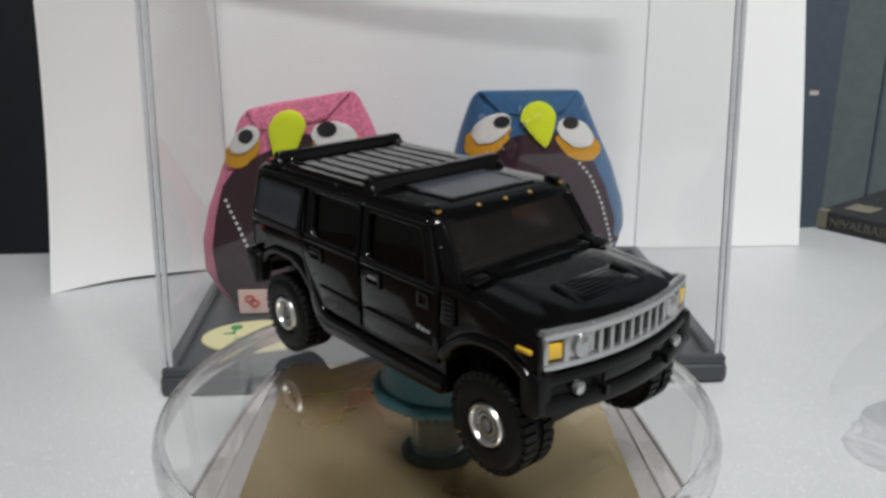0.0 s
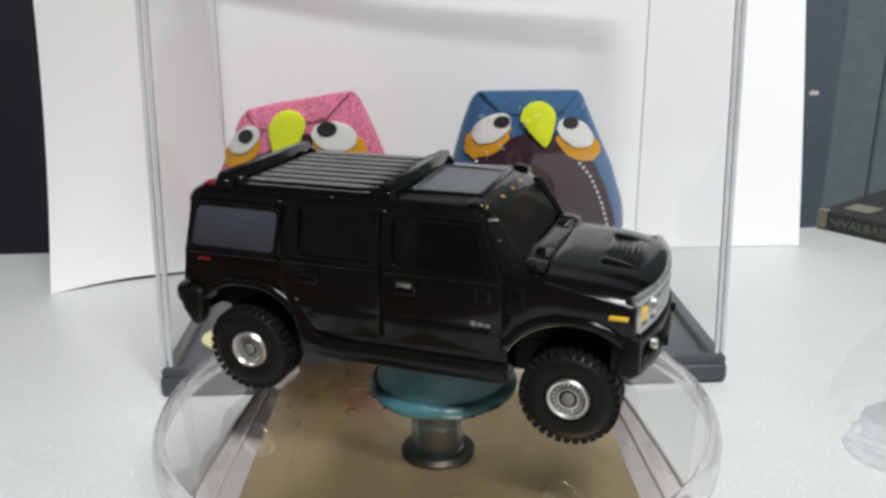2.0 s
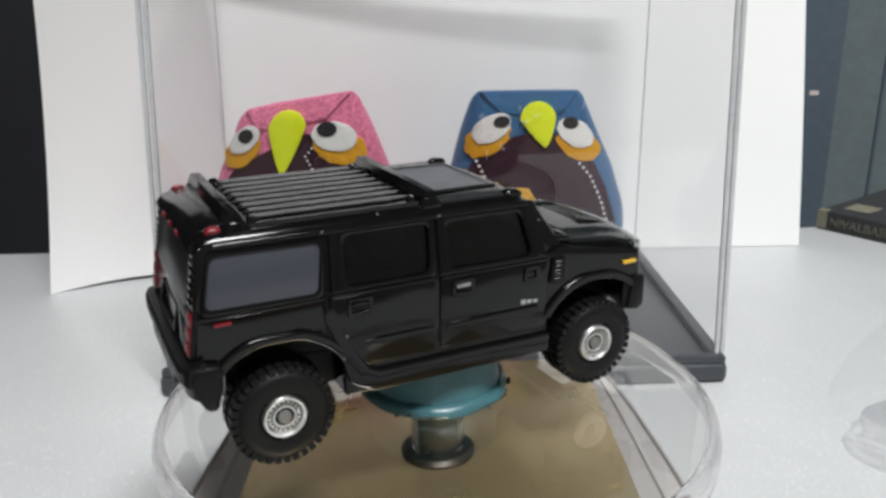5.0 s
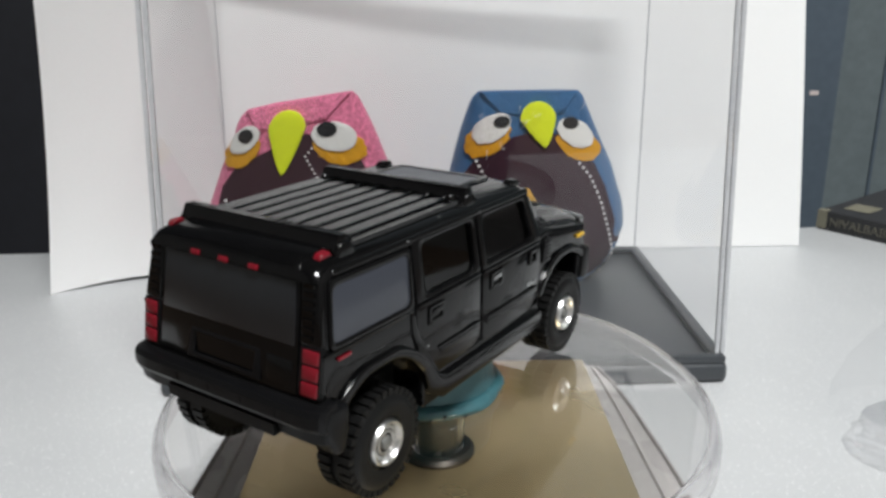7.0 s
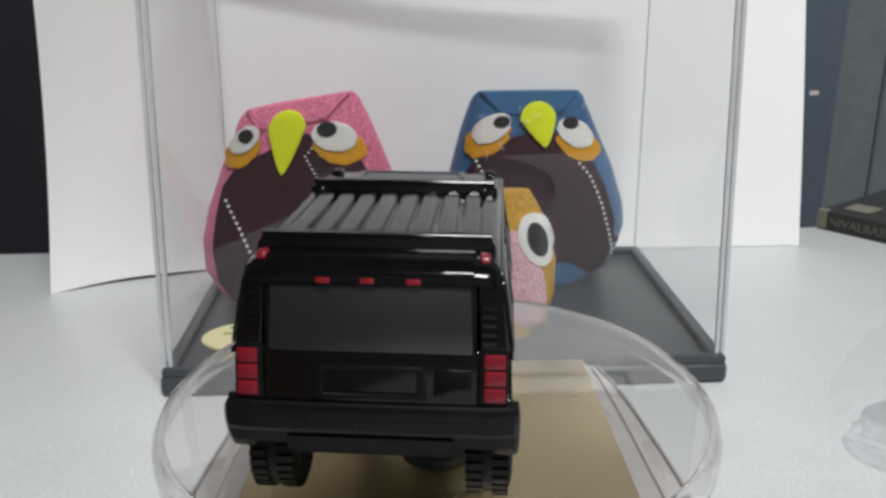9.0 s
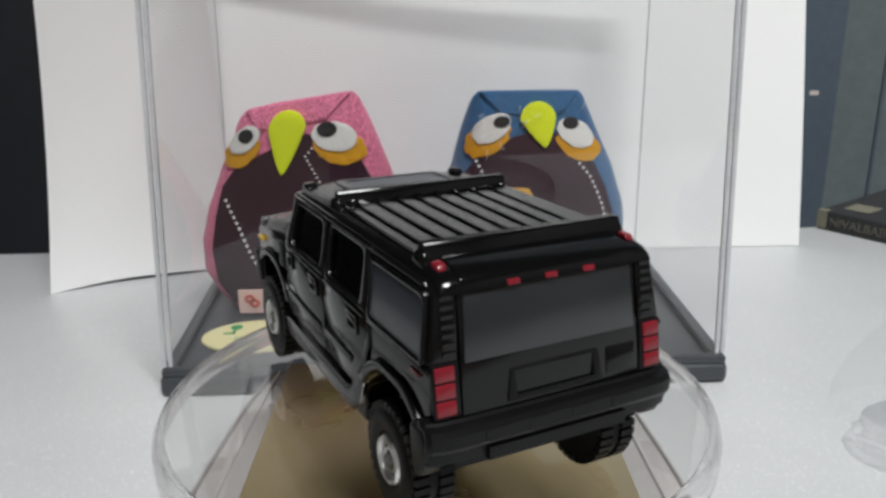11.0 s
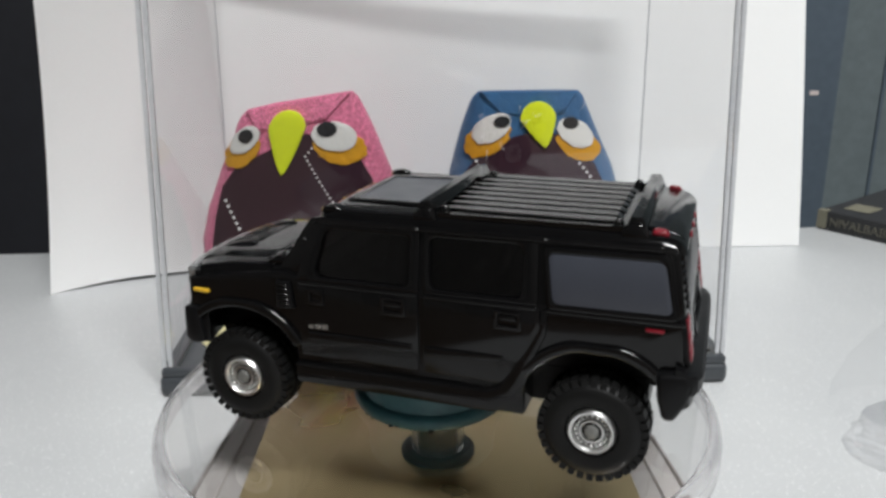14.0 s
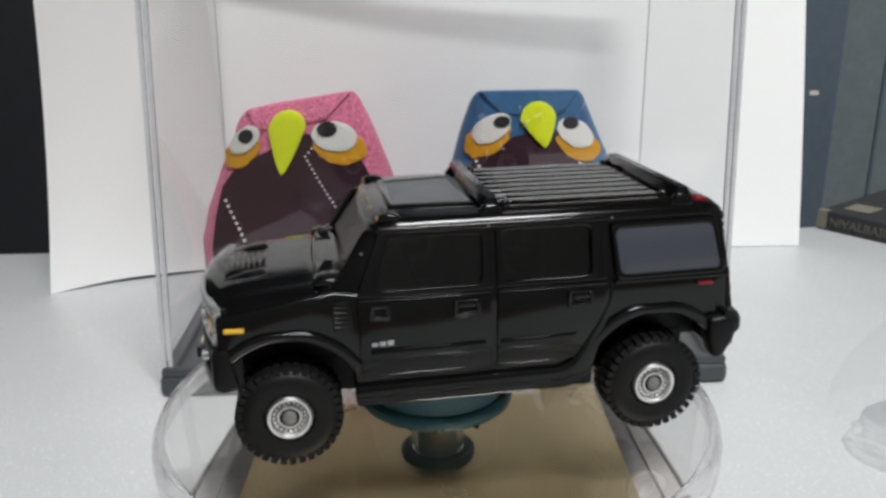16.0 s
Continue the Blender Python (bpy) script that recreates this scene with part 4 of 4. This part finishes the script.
        # tail lamp: three stacked lenses
        lamp = part("tail_lamp", prism([(-33.6, s * 10.9, 9.6), (-33.5, s * 13.85, 9.6), (-32.65, s * 13.8, 15.1), (-32.75, s * 11.0, 15.1)], (0.6, 0, 0), 0.12), SATIN, car, "dark tail lamp housing with red lenses")
        for k in range(3):
            z = 9.9 + k * 1.7
            part("lens", prism([(-33.72 + 0.262 * k, s * 11.45, z), (-33.66 + 0.262 * k, s * 13.6, z), (-33.44 + 0.262 * k, s * 13.6, z + 1.45), (-33.5 + 0.262 * k, s * 11.45, z + 1.45)], (0.5, 0, 0), 0.16), REDLAMP, lamp, "red lens")
        pil = part("rear_pillar", prism([(-32.85, s * 11.0, 15.1), (-32.6, s * 13.9, 15.1), (-31.4, s * 12.85, 22.3), (-31.65, s * 10.6, 22.3)], (0.9, 0, 0), 0.3, 3), PAINT, car)
        for k in range(7):
            z = 15.9 + k * 0.9
            x = -32.8 + (z - 15.2) * 0.164
            part("rib", box(x - 0.14, x + 0.2, min(s * 11.2, s * 12.6), max(s * 11.2, s * 12.6), z - 0.22, z + 0.22, 0.1, 1), PAINT, pil)
        part("roof_lamp", prism([(-30.2, s * 10.75, 23.4), (-28.2, s * 10.75, 23.5), (-28.5, s * 10.75, 24.15), (-29.8, s * 10.75, 24.05)], (0, s * 1.1, -0.15), 0.25, 3), REDLAMP, car, "red roof corner lamp")
        pod = part("roof_pod", prism([(8.6, s * 10.5, 23.2), (11.4, s * 10.5, 23.0), (11.5, s * 10.5, 23.6), (10.9, s * 10.5, 24.0), (9.6, s * 10.5, 24.1), (8.8, s * 10.5, 23.7)], (0, s * 1.5, -0.15), 0.3, 3), PAINT, car, "rounded black lamp pod")
        part("roof_lamp", box(11.3, 11.62, min(s * 10.85, s * 11.6), max(s * 10.85, s * 11.6), 23.15, 23.5, 0.12), AMBERDIM, pod, "amber roof corner lamp")
    # tailgate
    gate = part("tailgate", prism([(-33.65, -10.8, 9.4), (-33.65, 10.8, 9.4), (-31.55, 10.6, 22.4), (-31.55, -10.6, 22.4)], (0.8, 0, 0), 0.25), PAINT, car, "glossy black tailgate")
    part("rear_window", prism([(-32.92, -10.3, 14.7), (-32.92, 10.3, 14.7), (-31.82, 10.0, 21.4), (-31.82, -10.0, 21.4)], (0.3, 0, 0), 0.15), GREYREAR, gate, "grey printed rear window")
    part("plate_recess", ring([(-33.85, -5.8, 9.9), (-33.85, 5.8, 9.9), (-33.1, 5.4, 13.3), (-33.1, -5.4, 13.3)], [(-33.85, -4.7, 10.5), (-33.85, 4.7, 10.5), (-33.18, 4.7, 12.8), (-33.18, -4.7, 12.8)], (0.4, 0, 0), 0.15), SATIN, gate)
    part("badge_panel", prism([(-33.62, -10.2, 10.2), (-33.62, -6.4, 10.2), (-33.15, -6.4, 13.1), (-33.15, -10.2, 13.1)], (0.4, 0, 0), 0.12), PAINT, gate)
    for y in (-4.35, 0.2, 4.6):
        part("brake_lamp", prism([(-32.4, y - 0.72, 21.7), (-32.4, y + 0.72, 21.7), (-32.25, y + 0.72, 22.25), (-32.25, y - 0.72, 22.25)], (0.6, 0, 0), 0.1), REDLAMP, car, "red high brake lamp")
    part("rear_visor", prism([(-31.95, -10.4, 22.3), (-31.7, -10.4, 22.9), (-30.6, -10.4, 23.55), (-27.6, -10.4, 24.1), (-27.6, -10.4, 23.2), (-31.0, -10.4, 22.6)], (0, 20.8, 0), 0.35, 3), PAINT, car)
    # bumpers
    prof = [(-32.0, 4.7), (-33.2, 4.4), (-34.1, 4.9), (-34.25, 6.2), (-34.75, 6.5), (-35.0, 7.0), (-35.0, 8.3), (-34.7, 8.85), (-33.7, 9.0), (-33.5, 9.3), (-32.0, 9.4)]
    rear = part("rear_bumper", loft([[(x + dx * (1 if x < -32.5 else 0), y, z) for x, z in prof] for y, dx in ((-15.0, 1.1), (-14.6, 0.55), (-13.4, 0.15), (-11.5, 0.0), (11.5, 0.0), (13.4, 0.15), (14.6, 0.55), (15.0, 1.1))]), SATIN, car, "black plastic rear bumper", smooth=25)
    for k in range(4):
        part("bumper_groove", box(-35.06, -34.6, -9.0 + 5.1 * k, -6.3 + 5.1 * k, 7.1, 8.2, 0.12), SATIN, rear)
    for s in (-1, 1):
        part("bumper_end", prism([(-32.2, s * 15.15, 3.0), (-30.9, s * 15.15, 3.0), (-30.2, s * 15.15, 5.6), (-30.0, s * 15.15, 8.6), (-33.4, s * 15.15, 9.0), (-34.0, s * 15.15, 7.6), (-33.6, s * 15.15, 5.6)], (0, -s * 2.8, 0), 0.7, 3), SATIN, rear)
    part("bumper_step", box(-34.75, -33.6, -8.4, 8.4, 4.6, 6.0, 0.3), SATIN, rear)
    part("tow_block", box(-33.6, -31.0, -5.5, 5.5, 3.9, 5.2, 0.4), SATIN, rear)
    front = part("front_bumper", curved_band(-13.9, 13.9, 4.0, 8.9, lambda y: nose(y) - 0.1, 2.6, by=0.3), SATIN, car, "black plastic front bumper")
    part("bumper_lip", curved_band(-13.8, 13.8, 4.1, 6.0, lambda y: nose(y) + 0.85, 1.6, by=0.4), SATIN, front)
    part("bumper_bar", curved_band(-13.8, 13.8, 7.7, 8.9, lambda y: nose(y) + 0.55, 1.4, by=0.3), SATIN, front)
    for s in (-1, 1):
        part("bumper_end", prism([(28.7, s * 14.5, 4.2), (30.8, s * 14.5, 3.8), (31.8, s * 14.5, 4.6), (31.7, s * 14.5, 9.2), (29.6, s * 14.5, 9.2)], (0, -s * 2.4, 0), 0.45), SATIN, front)
        part("fog_lamp", turned([(0, 0.9), (0.55, 0.9), (0.78, 0.75), (0.8, 0), (0, 0)], 20, "x", at=(nose(9.2) + 0.2, s * 9.2, 6.9)), SILVER, front, "silver fog lamp")
        part("tow_hook", box(nose(6) + 0.3, nose(6) + 1.5, s * 5.9 - 0.35, s * 5.9 + 0.35, 5.4, 6.6, 0.15), SATIN, front)
    part("winch_recess", curved_band(-5.2, 5.2, 6.0, 7.7, lambda y: nose(y) + 0.2, 0.5, by=0.15), PAINT, front)
    # grille
    grille = part("grille_back", curved_band(-13.2, 13.2, 9.7, 14.0, lambda y: nose(y) - 0.35, 1.2), SATIN, car, "black back of the silver grille")
    f0 = lambda y: nose(y) + 0.25
    b = curved_band(-13.25, 13.25, 13.05, 14.25, f0, 1.2, by=0.25)
    part("top_rail", b, SILVER, grille, "silver grille rail")
    part("bottom_rail", curved_band(-13.25, 13.25, 9.45, 10.45, f0, 1.2, by=0.22), SILVER, grille, "silver grille rail")
    for k in range(8):
        y = -5.95 + 1.7 * k
        part("grille_bar", curved_band(y - 0.29, y + 0.29, 10.2, 13.3, f0, 1.0, 2, by=0.12), SILVER, grille, "silver grille bar")
    for s in (-1, 1):
        a, b_ = sorted((s * 10.2, s * 10.9))
        part("grille_bar", curved_band(a, b_, 10.2, 13.3, f0, 1.0, 2, by=0.12), SILVER, grille, "silver grille bar")
        a, b_ = sorted((s * 12.75, s * 13.25))
        part("grille_bar", curved_band(a, b_, 10.2, 13.3, f0, 1.0, 2, by=0.12), SILVER, grille, "silver grille bar")
        a, b_ = sorted((s * 6.6, s * 10.3))
        part("lamp_surround", curved_band(a, b_, 10.2, 13.3, lambda y: nose(y) - 0.05, 0.8, 4, by=0.1), SILVER, grille, "silver lamp surround")
        part("headlamp", turned([(0, 0.55), (0.7, 0.5), (1.15, 0.3), (1.4, 0.3), (1.45, -0.5), (0, -0.5)], 28, "x", at=(nose(8.4) + 0.0, s * 8.4, 11.75)), SILVER, grille, "silver headlamp")
        a, b_ = sorted((s * 11.15, s * 12.75))
        part("indicator", curved_band(a, b_, 10.85, 12.65, lambda y: nose(y) + 0.28, 0.9, 4, by=0.15), AMBER, grille, "amber indicator")
    # windscreen and interior
    part("windscreen", prism([(16.5, -12.0, 16.2), (16.5, 12.0, 16.2), (12.45, 11.4, 22.3), (12.45, -11.4, 22.3)], (-0.3, 0, -0.2)), SCREEN, car, "smoked windscreen")
    part("dashboard", box(11.6, 14.6, -11.5, 11.5, 14.4, 15.9, 0.5), SATIN, car)
    for x in (4.0, -9.0):
        for y in (-5.6, 5.6):
            part("seat", prism([(x - 1, y - 3.6, 14.8), (x + 3, y - 3.6, 14.8), (x + 3, y - 3.6, 15.6), (x + 0.6, y - 3.6, 16.0), (x - 0.6, y - 3.6, 20.6), (x - 2.2, y - 3.6, 20.4)], (0, 7.2, 0), 0.4), SATIN, car)
    # roof rack and sunroof
    rack = part("rack_floor", box(-25.6, -3.0, -10.6, 10.6, 23.3, 23.82, 0.12), PAINT, car, "black roof rack")
    for k in range(8):
        y = -9.35 + 2.67 * k
        def rib(x, w, z):
            return [(x, y - w, 23.7), (x, y + w, 23.7), (x, y + w * 0.93, z - 0.1), (x, y + w * 0.75, z), (x, y - w * 0.75, z), (x, y - w * 0.93, z - 0.1)]
        part("slat", loft([rib(-24.7, 0.8, 23.9), rib(-24.0, 1.12, 24.3), rib(-7.2, 1.12, 24.34), rib(-5.2, 0.7, 24.34), rib(-3.4, 0.25, 24.34)]), PAINT, rack, smooth=12)
    for x0, x1 in ((-27.9, -25.3), (-3.5, -0.9)):
        w = x1 - x0
        prof = [(x0, 23.2), (x1, 23.2), (x1 - 0.25, 24.2), (x1 - 0.5, 25.0), (x1 - 0.75, 25.4), (x0 + w * 0.5, 25.28), (x0 + 0.75, 25.42), (x0 + 0.5, 25.0), (x0 + 0.2, 24.2)]
        part("cross_bar", prism([(x, -11.9, z) for x, z in prof], (0, 23.8, 0), 0.09, 2), PAINT, rack, "raised roof bar")
        for s in (-1, 1):
            foot = part("bar_foot", prism([(x0 - 0.3, s * 11.3, 23.1), (x1 + 0.4, s * 11.3, 23.1), (x1 + 0.2, s * 11.3, 24.0), (x1 - 0.5, s * 11.3, 24.85), (x0 + 0.6, s * 11.3, 24.85), (x0, s * 11.3, 24.0)], (0, s * 1.05, -0.35), 0.35, 3), PAINT, rack)
            inner = x1 + 0.75 if x0 < -10 else x0 - 0.75
            part("bolt_dome", turned([(0, 1.0), (0.35, 0.92), (0.62, 0.6), (0.7, 0), (0, 0)], 16, at=(inner, s * 10.5, 23.75)), PAINT, foot)
    for s in (-1, 1):
        part("side_rail", box(-25.4, -3.2, s * 11.2 - 0.45, s * 11.2 + 0.45, 23.2, 24.05, 0.3, 3), PAINT, rack)
    sun = part("sunroof_frame", ring([(-0.85, -8.3, 23.5), (9.9, -7.7, 23.4), (9.9, 7.7, 23.4), (-0.85, 8.3, 23.5)], [(0.0, -7.1, 23.5), (8.9, -6.5, 23.4), (8.9, 6.5, 23.4), (0.0, 7.1, 23.5)], (0, 0, 0.55), 0.22), PAINT, car, "black sunroof frame")
    part("sunroof_glass", prism([(-0.1, -7.2, 23.55), (9.0, -6.6, 23.5), (9.0, 6.6, 23.5), (-0.1, 7.2, 23.55)], (0, 0, 0.33)), GREYWIN, sun, "grey printed sunroof")
    for y in (-4.7, 0, 4.7):
        part("roof_marker", turned([(0, 0.3), (0.3, 0.26), (0.44, 0.1), (0.46, 0), (0, 0)], 14, at=(11.75 - 0.0042 * y * y, y, 22.95)), AMBERDIM, car, "amber roof marker")
    for x, y, z in ((-17.0, -13.15, 22.3), (-17.0, 13.15, 22.3), (13.6, -12.75, 19.6), (13.6, 12.75, 19.6), (-9.6, -12.3, 23.3), (16.9, -12.2, 16.35), (16.9, 12.2, 16.35), (-1.6, -13.2, 22.25), (-1.6, 13.2, 22.25), (-3.0, -11.9, 24.0), (-3.0, 11.9, 24.0), (-14.8, -14.4, 8.9), (25.4, -5.5, 15.9), (25.4, 5.5, 15.9)):
        c = bmesh.new()
        bmesh.ops.create_icosphere(c, subdivisions=1, radius=0.17)
        bmesh.ops.scale(c, vec=(1.4, 0.9, 0.8), verts=c.verts)
        bmesh.ops.translate(c, vec=(x, y, z), verts=c.verts)
        part("paint_chip", c, SILVER, car, "bare metal chip")
    for x in (-23.25, 23.25):
        part("axle", turned([(0, -9.5), (0.9, -9.5), (0.9, 9.5), (0, 9.5)], 16, "y", at=(x, 0, 0)), STEEL, car)
        for s in (-1, 1):
            make_wheel(car, x, s)
    return car


# ---- clutter ----


def lettering(text, size, material, parent, m):
    cu = bpy.data.curves.new("lettering", "FONT")
    cu.body, cu.size, cu.extrude = text, size, 0.0002
    tmp = bpy.data.objects.new("scratch", cu)
    scene.collection.objects.link(tmp)
    me = bpy.data.meshes.new_from_object(tmp.evaluated_get(bpy.context.evaluated_depsgraph_get()))
    bpy.data.objects.remove(tmp)
    me.materials.clear()
    me.materials.append(material)
    ob = new("lettering", me)
    ob.parent = parent
    ob.matrix_basis = m
    return tagged(ob, "cream capital letters on the spine")


def clutter():
    book = thing("book", "dark book with cream lettering on its spine", "book", pose(0.1526, 0.1985, 0.0, 0, 0, -54))
    part("cover", box(0, 120, 0.0, 80, 0.05, 7.6, 0.4), BOOKDARK, book)
    part("spine_end", box(-0.4, 3.4, -0.35, 3.0, 0.8, 7.8, 0.2), BOOKTRIM, book, "worn cream spine end")
    lettering("NIVALBABE", 0.0048, BOOKLETTER, book, pose(0.0046, -0.0003, 0.0022, 90, 0, 0))
    part("price_label", box(5, 15, 9, 20, 7.55, 7.8), BOOKTRIM, book, "cream paper label")
    bag = thing("clear_wrapper", "crumpled piece of clear plastic film lying on the board", "plastic wrapper", pose(0.098, 0.0365, 0.0))
    b = bmesh.new()
    rows = []
    for r in range(9):
        h = r / 8
        rows.append([b.verts.new(((13.5 - 3.5 * h + 1.6 * noise.noise((k * 0.8, r * 0.9, 2))) * math.cos(2 * math.pi * k / 18), (11.0 - 3.0 * h + 1.6 * noise.noise((k * 0.8, r * 0.9, 7))) * math.sin(2 * math.pi * k / 18), 0.3 + 7.5 * h + 1.0 * noise.noise((k * 0.9, r, 5)) * h)) for k in range(18)])
    for lo, hi in zip(rows, rows[1:]):
        for k in range(18):
            b.faces.new((lo[k], lo[(k + 1) % 18], hi[(k + 1) % 18], hi[k]))
    b.faces.new(rows[-1])
    film = part("film", b, CLEARBAG, bag, smooth=0)
    film.visible_shadow = False
    b = bmesh.new()
    rows = []
    for r in range(10):
        h = r / 9
        w = math.cos(h * 1.45) ** 0.6
        rows.append([b.verts.new((8.0 + (17.0 * w + 1.1 * noise.noise((k * 0.6, r * 0.7, 12))) * math.cos(2 * math.pi * k / 24), 16.0 + (13.0 * w + 1.1 * noise.noise((k * 0.6, r * 0.7, 17))) * math.sin(2 * math.pi * k / 24), 0.3 + 23.0 * h)) for k in range(24)])
    for lo, hi in zip(rows, rows[1:]):
        for k in range(24):
            b.faces.new((lo[k], lo[(k + 1) % 24], hi[(k + 1) % 24], hi[k]))
    b.faces.new(rows[-1])
    bulge = part("film_bulge", b, THINFILM, bag, smooth=60)
    bulge.visible_shadow = False


room()
backdrop()
display_case()
owls()
disc, pad = turntable()
car = toy_car()
clutter()

# ---- the turning disc with pad and car: seconds, turn, and where the car sits on the disc (it slips a little at 2.7 s) ----
TURN = [(0.0, -50.10, -1.79, 3.95), (0.5, -42.78, -1.76, 3.98), (1.0, -35.35, -1.83, 3.98), (1.5, -28.00, -1.84, 4.00), (2.0, -20.38, -1.80, 4.00), (2.5, -12.06, -1.90, 4.05),
        (3.0, -4.51, -2.68, 4.12), (3.5, 3.30, -2.69, 4.01), (4.0, 10.42, -2.64, 3.86), (4.8, 22.9, -2.52, 3.95), (5.6, 35.4, -2.38, 4.00), (6.5, 49.05, -2.25, 4.00),
        (7.0, 55.45, -2.26, 3.90), (7.5, 62.60, -2.10, 3.84), (8.0, 69.90, -2.06, 3.80), (8.5, 77.6, -2.10, 3.85), (9.0, 85.2, -2.15, 3.92), (9.8, 97.5, -2.18, 4.0), (10.6, 109.9, -2.20, 4.05),
        (11.5, 123.82, -2.24, 4.10), (12.0, 131.22, -2.23, 4.01), (12.5, 138.60, -2.21, 3.92), (13.0, 145.65, -2.27, 3.94), (13.5, 152.79, -2.32, 3.95), (14.0, 159.95, -2.36, 3.94),
        (14.5, 167.42, -2.35, 3.87), (15.0, 174.85, -2.31, 3.87), (15.5, 182.00, -2.28, 3.90), (16.0, 188.88, -2.33, 3.94)]


def motions():
    walk(disc, [(t, pose(0, 0, 0, 0, 0, a)) for t, a, x, y in TURN])
    walk(pad, [(t, pose(0, 0, 0, 0, 0, a)) for t, a, x, y in TURN])
    walk(car, [(t, pose(0, 0, 0, 0, 0, a) @ pose(x / 1000, y / 1000, HUB, 0.7, 0.17, 0)) for t, a, x, y in TURN])


motions()
